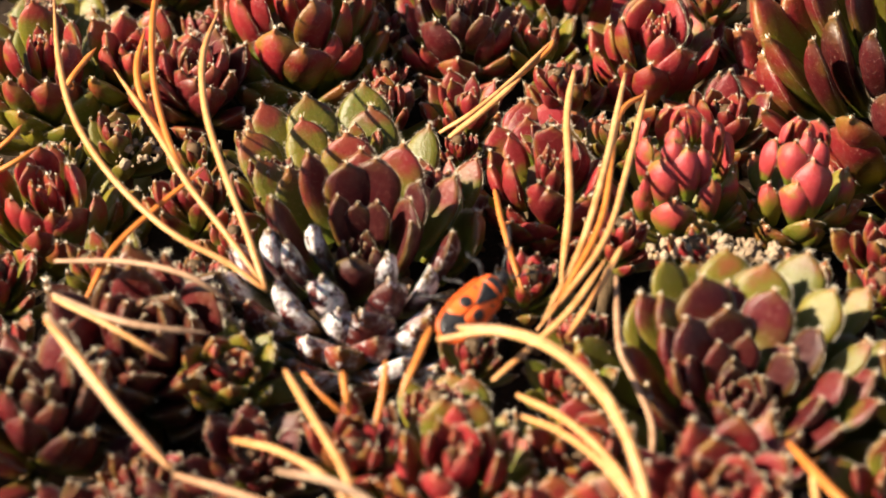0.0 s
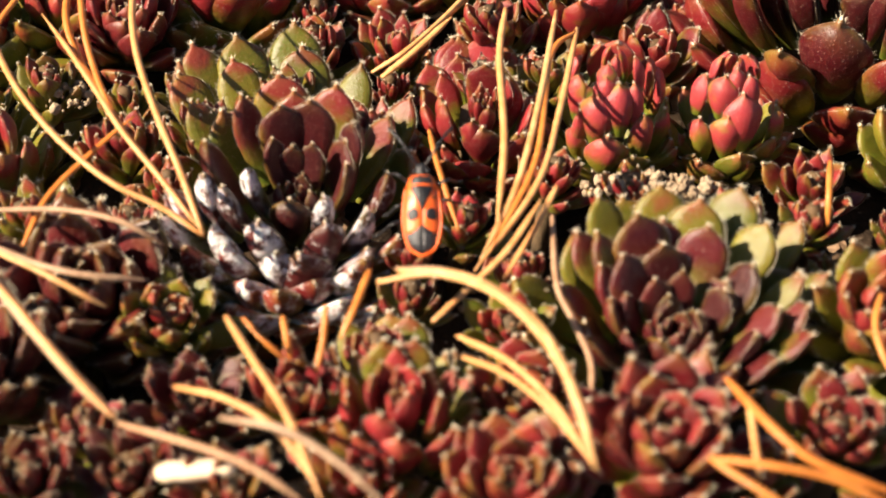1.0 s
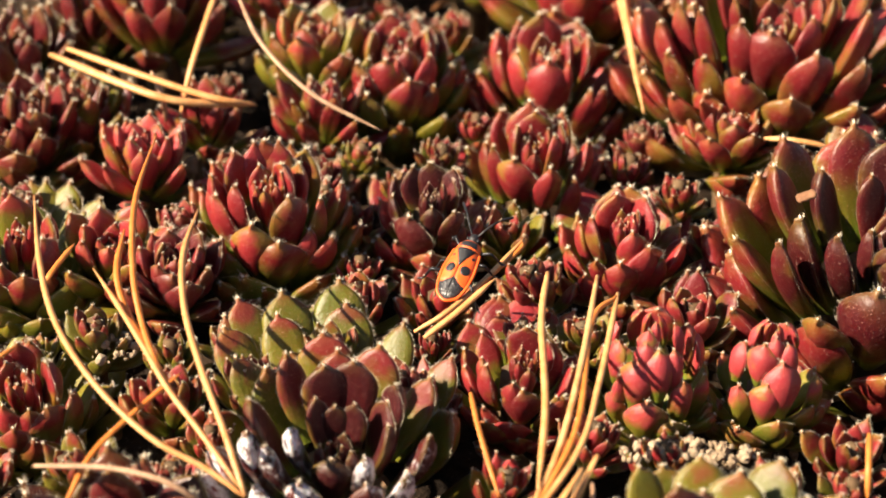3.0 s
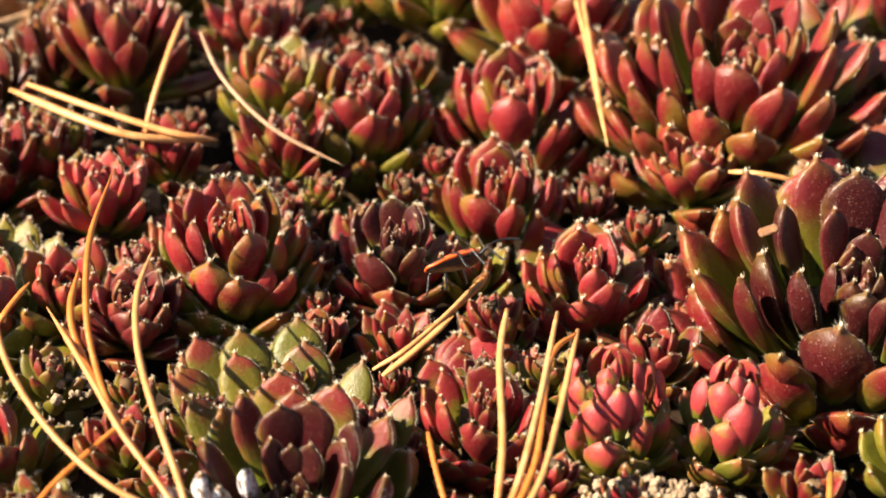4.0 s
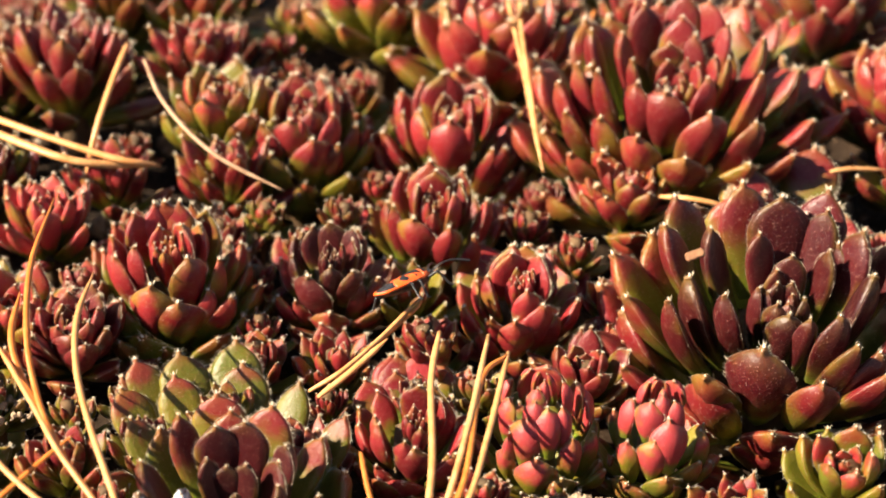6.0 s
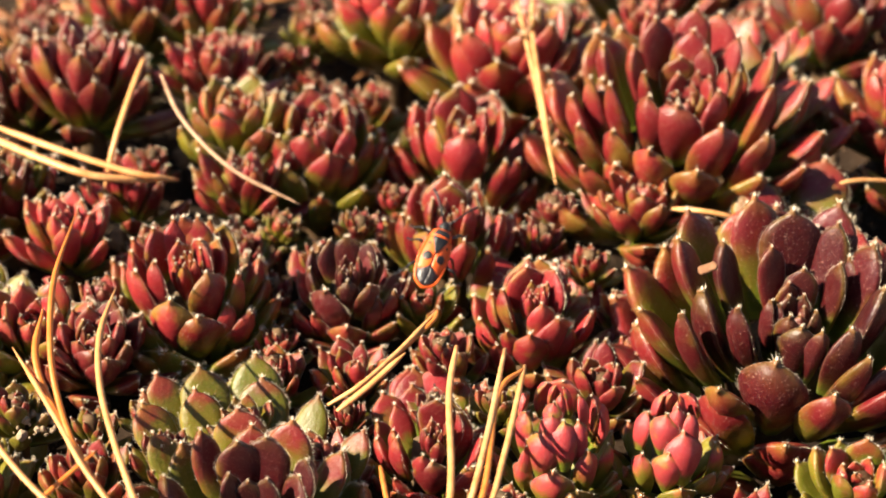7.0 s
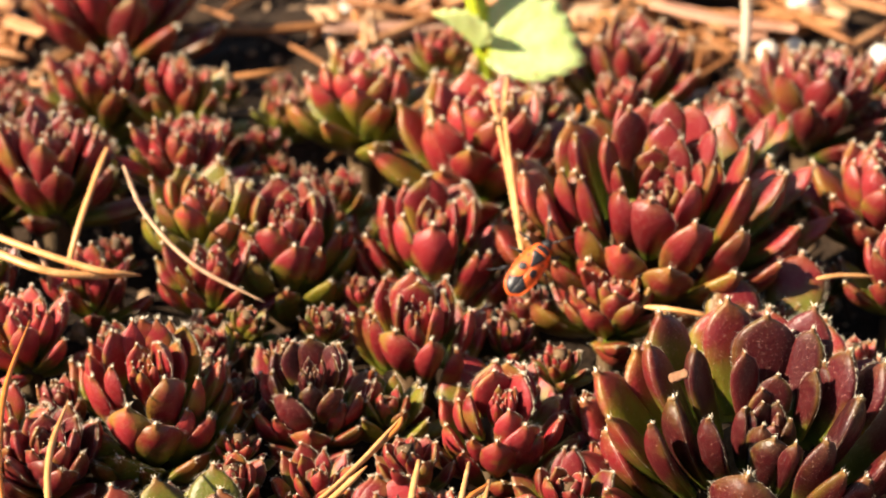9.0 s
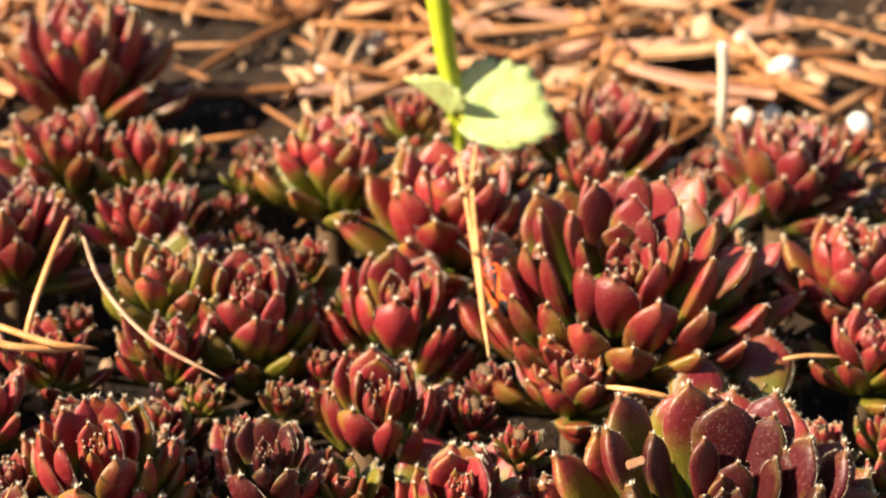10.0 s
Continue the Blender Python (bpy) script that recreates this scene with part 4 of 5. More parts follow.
add_leaves(rose, how, [(173, 7.5, 3.3), (80, 25.0, 3.5), (68, 25.0, 3.0), (73, 9.1, 3.1), (82, 25.0, 3.8), (70, 23.6, 3.1), (-146, 12.5, 5.0)])
# dark red by itself; the high dark value paints in the cup rosette's shade
rose, how = grown('narrow dark red houseleek rosette, deepened for shade, with upright leaves', -7.1, 61.0, -1.0, 8.2, (15, 0), style='plain', red=(0.6, 1.1), dark=0.95, skirt=6, seed=8, form='globe', between=6)
add_leaves(rose, how, [(131, 6.6, 3.7), (94, 4.9, 3.6), (49, 4.9, 3.3), (-88, 4.0, 2.9), (-52, 5.4, 4.1), (-123, 5.8, 5.7), (-90, 8.5, 5.0), (-121, 10.3, 4.2)])
add_leaves(rose, how, [(121, 17.6, 4.0), (144, 6.6, 3.5), (121, 18.0, 2.9), (121, 5.4, 3.8), (90, 5.0, 4.6), (54, 6.6, 4.0), (-24, 7.5, 3.8), (-45, 9.5, 4.6)])
add_leaves(rose, how, [(-148, 8.9, 4.2), (8, 9.0, 3.4), (-84, 11.2, 3.4), (-62, 10.8, 3.4)])
rose, how = grown('burgundy red houseleek rosette with fleshy pointed leaves', 19.8, 54.0, -1.0, 9.0, (16, 0), style='plain', red=(0.55, 1.1), dark=0.25, skirt=6, seed=9, form='globe', between=6)
add_leaves(rose, how, [(136, 0.2, 1.4), (24, 1.3, 2.4), (-78, 3.9, 3.6), (110, 3.3, 5.2), (40, 4.0, 5.6), (98, 7.2, 5.8), (62, 7.2, 4.6), (103, 19.8, 5.7)])
add_leaves(rose, how, [(78, 5.4, 5.5), (97, 5.4, 3.7), (111, 18.0, 6.0), (-171, 4.7, 4.0), (-59, 6.1, 6.1), (-97, 7.2, 4.9), (-12, 8.3, 3.7), (53, 18.7, 3.8)])
add_leaves(rose, how, [(62, 19.8, 3.2), (70, 19.9, 3.2), (-123, 7.5, 3.2), (8, 13.3, 2.9), (-160, 8.4, 4.5)])
# own dark red, with the shadow over part of it added through dark
rose, how = grown('large open dark red, shade-deepened houseleek with green leaf feet', 55.9, 47.5, 1.0, 20.5, (20, 0), style='wide', red=(0.5, 1.0), dark=1.0, heart=8, skirt=9, between=6, seed=10, form='bowl')
add_leaves(rose, how, [(-175, 3.6, 3.1), (119, 1.6, 3.1), (-97, 6.4, 4.9), (-79, 7.8, 2.7), (116, 7.4, 3.9), (75, 4.5, 4.2), (-155, 10.1, 4.9), (-112, 14.5, 8.5)])
add_leaves(rose, how, [(-56, 9.8, 5.8), (146, 12.0, 4.6), (-165, 17.0, 4.2), (-178, 21.9, 5.5), (151, 18.5, 5.9), (130, 21.6, 7.4), (106, 16.8, 7.0), (90, 32.8, 7.3)])
add_leaves(rose, how, [(90, 11.8, 7.7), (73, 41.1, 7.9), (58, 11.4, 4.6), (33, 7.0, 3.9), (-130, 19.7, 5.9), (-83, 17.5, 6.2), (-173, 26.2, 4.7), (158, 24.7, 7.2)])
add_leaves(rose, how, [(-156, 24.7, 4.7), (-61, 14.5, 4.6), (-101, 22.8, 7.1), (-9, 11.0, 6.2), (29, 12.2, 6.2), (-55, 18.8, 5.4), (63, 15.7, 6.9), (-30, 16.9, 6.2)])
add_leaves(rose, how, [(18, 16.1, 6.1)])
rose, how = grown('large open red houseleek rosette with rounded leaves', 46.0, 97.2, 8.5, 20.5, (20, 0), style='wide', red=(0.45, 0.95), dark=0.45, skirt=10, between=6, seed=11, form='bowl')
add_leaves(rose, how, [(-133, 4.0, 1.7), (142, 1.3, 1.7), (12, 1.1, 3.4), (-23, 4.9, 2.2), (57, 3.6, 2.6), (12, 6.0, 3.4), (178, 6.7, 2.6), (-141, 8.5, 5.3)])
add_leaves(rose, how, [(-108, 8.4, 7.3), (-32, 5.6, 6.4), (1, 7.8, 3.0), (60, 6.9, 4.4), (97, 5.3, 5.3), (80, 8.5, 5.6), (147, 9.5, 3.9), (112, 11.7, 5.6)])
add_leaves(rose, how, [(80, 13.2, 5.2), (63, 13.5, 6.5), (65, 32.8, 4.2), (59, 28.4, 5.0), (40, 10.9, 3.4), (15, 13.7, 3.4), (-20, 13.2, 5.2), (-74, 13.4, 7.3)])
add_leaves(rose, how, [(-50, 16.8, 6.5), (-162, 13.4, 3.9), (-137, 17.0, 5.6), (-115, 17.3, 6.5), (-91, 19.1, 7.4), (-154, 19.6, 5.2), (-175, 15.1, 3.9), (157, 13.8, 3.9)])
add_leaves(rose, how, [(-170, 18.8, 5.6), (45, 28.2, 3.6), (47, 38.5, 3.3), (3, 19.8, 4.5), (22, 29.1, 4.1), (-20, 22.3, 4.5), (0, 28.7, 4.0), (-62, 20.7, 7.0)])
add_leaves(rose, how, [(51, 39.0, 3.7), (-139, 22.4, 5.3), (115, 13.0, 3.4), (-127, 21.4, 3.4), (-41, 22.5, 4.8)])
# ---- houseleeks further back, leaf by leaf ----
rose, how = grown('burgundy red houseleek rosette with fleshy pointed leaves', 10.9, 101.1, 1.0, 11.8, (15, 0), style='plain', red=(0.55, 1.1), dark=0.2, skirt=7, seed=12, form='globe', between=6)
add_leaves(rose, how, [(-36, 1.0, 2.2), (-62, 5.8, 2.2), (128, 2.3, 4.0), (12, 3.2, 4.0), (-94, 5.4, 6.6), (-153, 5.9, 5.4), (141, 11.2, 4.1), (102, 7.1, 6.7)])
add_leaves(rose, how, [(58, 9.4, 6.3), (7, 6.3, 4.9), (142, 10.0, 4.4), (118, 25.2, 3.9), (125, 8.1, 4.5), (41, 15.6, 4.2), (-173, 11.2, 5.0), (-36, 10.6, 4.6)])
add_leaves(rose, how, [(95, 7.1, 4.4), (64, 25.9, 4.8), (127, 23.5, 4.3)])
rose, how = grown('burgundy red houseleek rosette with fleshy pointed leaves', 7.9, 77.1, -1.5, 10.7, (15, 0), style='plain', red=(0.5, 1.1), dark=0.35, skirt=6, seed=13, form='globe', between=6)
add_leaves(rose, how, [(-90, 4.6, 2.1), (95, 6.5, 6.3), (85, 3.7, 4.6), (124, 8.6, 4.6), (160, 2.7, 3.8), (121, 20.3, 6.4), (-155, 6.7, 3.8), (-26, 3.3, 4.2)])
add_leaves(rose, how, [(70, 23.5, 4.8), (58, 8.6, 4.2), (-3, 8.0, 3.8), (-119, 6.6, 5.9), (108, 23.5, 3.6), (118, 23.5, 4.3), (59, 23.5, 4.2), (-72, 7.1, 4.2)])
add_leaves(rose, how, [(35, 13.2, 4.4)])
rose, how = grown('red houseleek rosette with olive green outer leaves', -13.6, 101.6, 1.0, 11.1, (15, 0), style='plain', red=(0.1, 1.1), dark=0.3, skirt=6, seed=14, form='globe', between=6)
add_leaves(rose, how, [(-86, 4.7, 2.2), (74, 3.3, 3.6), (101, 2.1, 2.2), (-60, 3.9, 4.4), (12, 1.9, 2.7), (21, 5.2, 4.0), (105, 6.7, 5.3), (65, 7.4, 4.4)])
add_leaves(rose, how, [(98, 6.7, 5.4), (135, 8.9, 5.1), (148, 8.9, 4.4), (164, 3.8, 4.0), (-104, 5.6, 5.4), (-33, 6.6, 5.4), (-73, 8.0, 6.7), (-144, 7.3, 4.9)])
add_leaves(rose, how, [(44, 10.0, 5.0), (-15, 9.3, 4.5), (68, 24.4, 4.1), (63, 8.3, 6.3), (-117, 9.7, 4.9), (-51, 12.4, 5.5), (58, 24.4, 4.3), (-85, 11.7, 3.6)])
add_leaves(rose, how, [(166, 9.6, 4.1), (-11, 11.7, 4.6)])
rose, how = grown('red houseleek rosette with olive green outer leaves', -58.3, 22.4, -5.0, 9.0, (20, 6), style='plain', red=(0.0, 0.9), dark=0.05, skirt=6, seed=15, form='globe', between=6)
add_leaves(rose, how, [(141, 2.3, 3.6), (136, 3.7, 2.9), (54, 1.2, 5.0), (25, 3.9, 5.0), (67, 13.4, 4.5), (-8, 7.0, 5.4), (-43, 6.0, 5.0), (-91, 1.0, 2.9)])
add_leaves(rose, how, [(-65, 5.3, 2.9), (-101, 4.9, 3.6), (-127, 4.8, 3.6), (-85, 7.0, 4.3), (-68, 8.1, 6.4), (104, 16.9, 4.6), (101, 4.5, 3.6), (26, 11.9, 4.4)])
add_leaves(rose, how, [(-97, 8.5, 4.3), (-28, 9.5, 4.3), (-159, 6.5, 3.6), (162, 6.6, 3.6), (53, 17.0, 4.5), (10, 13.0, 4.7), (70, 19.6, 4.5), (-20, 13.1, 4.7)])
add_leaves(rose, how, [(-54, 10.9, 5.0)])
rose, how = grown('red houseleek rosette with olive green outer leaves', -63.4, 48.6, 0.0, 9.5, (20, 6), style='plain', red=(0.0, 0.9), dark=0.05, skirt=6, seed=16, form='globe', between=6)
add_leaves(rose, how, [(112, 20.3, 5.0), (108, 7.6, 4.6), (99, 20.9, 4.1), (93, 20.9, 4.1), (83, 20.9, 4.4), (81, 18.1, 4.5), (68, 19.8, 4.1), (86, 0.5, 3.9)])
add_leaves(rose, how, [(-26, 4.6, 5.3), (13, 9.4, 5.5), (15, 11.2, 3.6), (-148, 4.1, 3.9), (-98, 6.2, 3.1), (-73, 7.3, 5.4), (-35, 9.4, 6.2), (-113, 7.4, 4.6)])
add_leaves(rose, how, [(-99, 9.8, 6.2), (-66, 11.0, 5.4), (129, 18.0, 4.2), (-147, 8.2, 4.6), (55, 18.4, 4.4), (11, 13.7, 4.7), (-14, 12.4, 4.7), (61, 13.7, 4.4)])
add_leaves(rose, how, [(-31, 13.1, 5.1)])
# ---- other houseleeks of the near bed ----
# in the near corners dark is raised, so the leaf colour holds the shade
rosette('burgundy red houseleek rosette with fleshy pointed leaves', 21.7, -36.0, 0.0, 11.8, 36, lean=(20, 0), style='cup', red=(0.55, 1.05), dark=0.55, seed=7)
rosette('dark red houseleek rosette under fallen needles, shade in its colour', -40.3, -6.9, -6.0, 15.9, 39, lean=(21, 6), style='cup', red=(0.35, 1.0), dark=0.9, seed=8)
rosette('dark red houseleek rosette with half shade in its colour', -50.2, -20.2, -3.0, 13.7, 31, lean=(8, 4), style='slim', spread=20, rise=80, red=(0.55, 1.05), dark=0.9, seed=9)
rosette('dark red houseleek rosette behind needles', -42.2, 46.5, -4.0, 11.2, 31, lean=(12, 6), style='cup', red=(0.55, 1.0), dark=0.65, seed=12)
# ---- houseleeks further back ----
rosette('burgundy red houseleek rosette with fleshy pointed leaves', 18.7, 128.3, 2.0, 20.7, 36, lean=(2, 0), style='open', red=(0.35, 1.0), dark=0.1, seed=20)
rosette('small yellow green houseleek rosette with red tips', -27.0, 105.6, 0.0, 14.5, 29, lean=(4, 0), style='cup', red=(-0.15, 0.5), dark=0.1, seed=22)
rosette('burgundy red houseleek rosette with fleshy pointed leaves', -32.5, 123.5, 2.0, 12.4, 27, lean=(2, 0), style='slim', spread=20, rise=80, red=(0.55, 1.0), dark=0.1, seed=23)
rosette('orange green houseleek rosette at the bed edge', -1.5, 144.8, 2.0, 16.2, 31, lean=(2, 0), style='cup', red=(0.1, 0.7), dark=0.0, seed=24)
# this one's shade comes from its dark value
rosette('dark red houseleek rosette with shade in its colour', -52.9, 116.7, 4.0, 16.3, 31, lean=(2, 4), style='slim', spread=20, rise=80, red=(0.65, 1.0), dark=0.5, seed=25)
rosette('tall dark red houseleek rosette at the bed edge', -53.7, 190.9, 2.0, 22.5, 34, lean=(1, 0), style='slim', spread=20, rise=80, red=(0.65, 1.0), dark=0.4, seed=26)
rosette('red houseleek rosette with olive green outer leaves', -51.5, 156.2, -2.0, 16.0, 27, lean=(2, 0), style='slim', spread=20, rise=80, red=(0.25, 0.9), dark=0.3, seed=27)
rosette('red houseleek rosette with olive green outer leaves', -36.5, 154.2, -2.0, 13.5, 22, lean=(2, 0), style='slim', spread=20, rise=80, red=(0.05, 0.9), dark=0.1, seed=28)
rosette('dark purple houseleek rosette at the bed edge', 81.2, 146.3, 2.0, 17.1, 36, lean=(1, 0), style='slim', spread=20, rise=80, red=(0.55, 1.0), dark=0.55, seed=29)
rosette('burgundy red houseleek rosette with fleshy pointed leaves', 85.0, 109.3, 2.0, 16.1, 36, lean=(2, -2), style='cup', red=(0.5, 1.0), dark=0.35, seed=30)
rosette('dark red houseleek rosette at the bed edge', 49.8, 166.4, -2.0, 17.3, 29, lean=(1, 0), style='slim', spread=20, rise=80, red=(0.35, 0.9), dark=0.5, seed=31)
rosette('small red houseleek rosette between larger ones', 38.2, 81.5, -1.0, 10.5, 31, lean=(5, 0), style='cup', red=(0.4, 1.0), dark=0.3, seed=32)
rosette('red houseleek rosette with olive green outer leaves', 13.0, 171.8, -2.0, 10.8, 21, lean=(1, 0), style='slim', spread=20, rise=80, red=(0.35, 0.9), dark=0.2, seed=33)
rosette('pale pink red houseleek rosette', -50.8, 74.7, -2.0, 11.8, 27, lean=(5, 0), style='slim', spread=20, rise=80, red=(0.6, 1.0), dark=0.0, pale=0.7, seed=34)
rosette('red houseleek rosette with olive green outer leaves', 30.0, 143.4, -1.0, 10.1, 21, lean=(1, 0), style='slim', spread=20, rise=80, red=(0.05, 0.7), dark=0.1, seed=35)
rosette('small red houseleek rosette behind a cup shaped one', -25.3, 92.5, -4.0, 11.8, 22, lean=(4, 0), style='slim', spread=20, rise=80, red=(0.55, 1.0), dark=0.3, seed=36)
rosette('small red houseleek rosette behind a cup shaped one', -43.3, 91.0, -4.0, 10.4, 21, lean=(4, 0), style='slim', spread=20, rise=80, red=(0.45, 1.0), dark=0.3, seed=37)
rosette('olive houseleek rosette in shade', -63.3, 91.4, -3.0, 11.7, 22, lean=(4, 0), style='slim', spread=20, rise=80, red=(-0.05, 0.5), dark=0.4, seed=38)
rosette('burgundy red houseleek rosette with fleshy pointed leaves', 45.9, 150.0, -2.0, 9.5, 21, lean=(1, 0), style='slim', spread=20, rise=80, red=(0.35, 0.9), dark=0.2, seed=39)
rosette('red houseleek rosette with olive green outer leaves', 84.2, 88.7, -1.0, 11.9, 25, lean=(2, 0), style='cup', red=(0.25, 1.0), dark=0.4, seed=40)
# ---- small houseleeks in the foreground and in the gaps ----
rosette('small red houseleek rosette', 6.3, -39.8, -2.0, 9.6, 31, lean=(20, 0), style='cup', red=(0.45, 1.0), dark=0.35, seed=41)
# raised dark values on the outer left and right ones paint the corner shade
rosette('red houseleek rosette with olive green outer leaves', 39.6, -31.7, -4.0, 8.3, 27, lean=(20, -4), style='cup', red=(0.15, 1.0), dark=0.55, seed=42)
rosette('red houseleek rosette with olive green outer leaves', 47.1, -15.9, -3.0, 11.1, 31, lean=(21, -4), style='cup', red=(0.0, 0.7), dark=0.3, seed=43)
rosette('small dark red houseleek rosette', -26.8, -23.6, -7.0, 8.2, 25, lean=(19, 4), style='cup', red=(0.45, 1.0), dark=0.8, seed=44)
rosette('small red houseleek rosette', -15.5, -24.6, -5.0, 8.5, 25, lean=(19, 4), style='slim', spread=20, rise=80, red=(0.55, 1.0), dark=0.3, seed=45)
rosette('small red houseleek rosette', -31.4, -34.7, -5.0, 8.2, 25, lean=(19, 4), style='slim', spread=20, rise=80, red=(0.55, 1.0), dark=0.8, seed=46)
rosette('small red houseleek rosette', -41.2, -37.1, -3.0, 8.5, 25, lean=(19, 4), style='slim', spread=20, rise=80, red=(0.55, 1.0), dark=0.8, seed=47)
rosette('small red houseleek rosette', -21.2, -38.1, -4.0, 7.6, 25, lean=(19, 4), style='slim', spread=20, rise=80, red=(0.55, 1.0), dark=0.4, seed=48)
rosette('small green houseleek rosette with red tips', 7.5, -11.4, -8.0, 7.2, 22, lean=(19, 0), style='cup', red=(-0.05, 0.8), dark=0.1, seed=49)
rosette('small green houseleek rosette with red tips', 7.9, -23.1, -7.0, 9.1, 25, lean=(19, 0), style='cup', red=(0.15, 0.9), dark=0.3, seed=50)
rosette('small dark red houseleek rosette', 45.5, 14.4, -9.0, 7.9, 21, lean=(19, 0), style='slim', spread=20, rise=80, red=(0.55, 1.0), dark=0.4, seed=51)
rosette('small olive houseleek rosette', 28.6, 41.7, -7.0, 9.5, 21, lean=(8, 0), style='cup', red=(0.35, 0.9), dark=0.5, seed=52)
rosette('small olive houseleek rosette', 3.9, 61.9, -8.0, 9.6, 21, lean=(8, 0), style='slim', spread=20, rise=80, red=(-0.15, 0.4), dark=0.3, seed=53)
rosette('small green houseleek rosette with red tips', -5.7, 46.3, -9.0, 9.1, 21, lean=(10, 0), style='slim', spread=20, rise=80, red=(0.25, 0.9), dark=0.3, seed=54)
rosette('red houseleek rosette with olive green outer leaves', 59.4, 17.9, -6.0, 11.0, 22, lean=(10, -4), style='cup', red=(-0.15, 0.5), dark=0.0, seed=55)
rosette('small dark red houseleek rosette', 30.4, -36.8, -5.0, 7.3, 22, lean=(19, 0), style='slim', spread=20, rise=80, red=(0.35, 1.0), dark=0.3, seed=56)
rosette('small dark red houseleek rosette', -8.5, -35.8, -6.0, 7.3, 22, lean=(19, 0), style='slim', spread=20, rise=80, red=(0.35, 1.0), dark=0.4, seed=57)
rosette('olive houseleek rosette in shade', -30.4, -10.9, -6.0, 8.6, 25, lean=(20, 8), style='cup', red=(-0.15, 0.5), dark=0.2, seed=58)
# left edge of the bed: shade is given by darker leaf colour
rosette('dark red houseleek rosette with shade in its colour', -76.5, 109.6, -4.0, 16.4, 29, lean=(14, 6), style='slim', spread=20, rise=80, red=(0.4, 1.0), dark=0.7, seed=61)
rosette('dark olive houseleek rosette with shade in its colour', -72.3, 82.5, -5.0, 13.2, 27, lean=(16, 6), style='cup', red=(0.0, 0.8), dark=0.6, seed=62)
rosette('dark red houseleek rosette with shade in its colour', -63.3, 92.3, -6.0, 12.9, 25, lean=(14, 4), style='slim', spread=20, rise=80, red=(0.4, 1.0), dark=0.6, seed=63)
rosette('dark red houseleek rosette with shade in its colour', -69.4, 86.1, -3.0, 15.6, 27, lean=(8, 4), style='slim', spread=20, rise=80, red=(0.4, 1.0), dark=0.6, seed=64)
rosette('dark red houseleek rosette with shade in its colour', -65.9, 125.5, -3.0, 15.2, 27, lean=(6, 4), style='slim', spread=20, rise=80, red=(0.4, 1.0), dark=0.6, seed=65)
rosette('olive houseleek rosette under fallen needles', -51.5, 51.0, -4.0, 11.6, 25, lean=(12, 6), style='cup', red=(0.0, 0.8), dark=0.1, seed=66)
fill_gaps()
# ---- fallen pine needles ----
needle('tan dry pine needle lying on houseleeks', [(-26.2, -6.7, 2.0), (-30.6, -4.3, 4.0), (-37.1, -1.4, 6.0), (-44.4, 5.7, 8.0), (-50.5, 15.0, 10.0), (-54.2, 25.2, 12.0), (-57.5, 38.7, 13.0)], 1.10)
needle('tan dry pine needle lying on houseleeks', [(-27.0, -5.9, 3.0), (-31.0, -0.6, 5.0), (-36.1, 6.1, 7.0), (-39.6, 12.3, 8.0), (-44.0, 20.0, 9.0), (-48.8, 29.4, 8.0)], 1.00)
needle('orange dry pine needle curving over houseleeks', [(-27.1, -5.5, 3.0), (-32.5, 1.9, 5.0), (-37.0, 8.2, 7.0), (-40.6, 16.6, 9.0), (-42.6, 24.1, 12.0), (-44.0, 36.5, 14.0), (-43.4, 51.0, 15.0)], 1.10, NEEDLE_ORANGE)
needle('orange dry pine needle curving over houseleeks', [(-36.4, 10.1, 3.0), (-39.3, 13.8, 6.0), (-43.1, 20.3, 8.0), (-45.0, 25.8, 10.0), (-45.3, 33.9, 11.0)], 1.30, NEEDLE_ORANGE)
needle('tan dry pine needle lying on houseleeks', [(-26.1, -7.6, 3.0), (-28.8, -0.8, 6.0), (-32.8, 8.8, 9.0), (-35.5, 17.3, 11.0), (-36.8, 26.7, 12.0), (-36.3, 37.1, 12.0)], 1.10)
needle('orange dry pine needle curving over houseleeks', [(-46.2, -6.7, 1.0), (-44.2, -0.8, 3.0), (-40.3, 5.6, 4.0), (-35.5, 12.1, 5.0)], 0.90, NEEDLE_ORANGE)
needle('weathered brown pine needle lying on houseleeks', [(-50.3, -2.8, 3.0), (-41.8, -4.2, 4.0), (-35.0, -6.4, 4.0), (-30.5, -7.0, 1.0)], 1.10, NEEDLE_GREY)
needle('weathered brown pine needle lying on houseleeks', [(-48.9, -9.9, 4.0), (-42.5, -14.6, 5.0), (-36.9, -16.5, 5.0), (-31.1, -15.1, 3.0)], 1.20, NEEDLE_GREY)
needle('tan dry pine needle lying on houseleeks', [(-48.3, -11.8, 5.0), (-43.0, -15.2, 5.0), (-38.6, -17.5, 4.0), (-35.3, -18.2, 2.0)], 1.00)
needle('weathered brown pine needle lying on houseleeks', [(-48.0, -15.8, 6.0), (-43.3, -21.6, 4.0), (-38.0, -27.5, 2.0), (-32.4, -33.1, 0.0)], 2.00, NEEDLE_GREY)
needle('tan dry pine needle lying on houseleeks', [(-47.5, -17.9, 7.0), (-43.3, -22.5, 6.0), (-38.8, -27.6, 4.0), (-32.5, -33.8, 1.0)], 1.20)
needle('tan dry pine needle lying on houseleeks', [(8.3, 32.1, 6.0), (7.2, 21.5, 6.0), (7.2, 5.8, 5.0), (6.0, -5.7, 2.0)], 1.15)
needle('tan dry pine needle lying on houseleeks', [(14.7, 32.9, 5.0), (11.6, 13.5, 5.0), (8.4, 0.0, 3.0), (4.1, -9.1, 0.0)], 1.05)
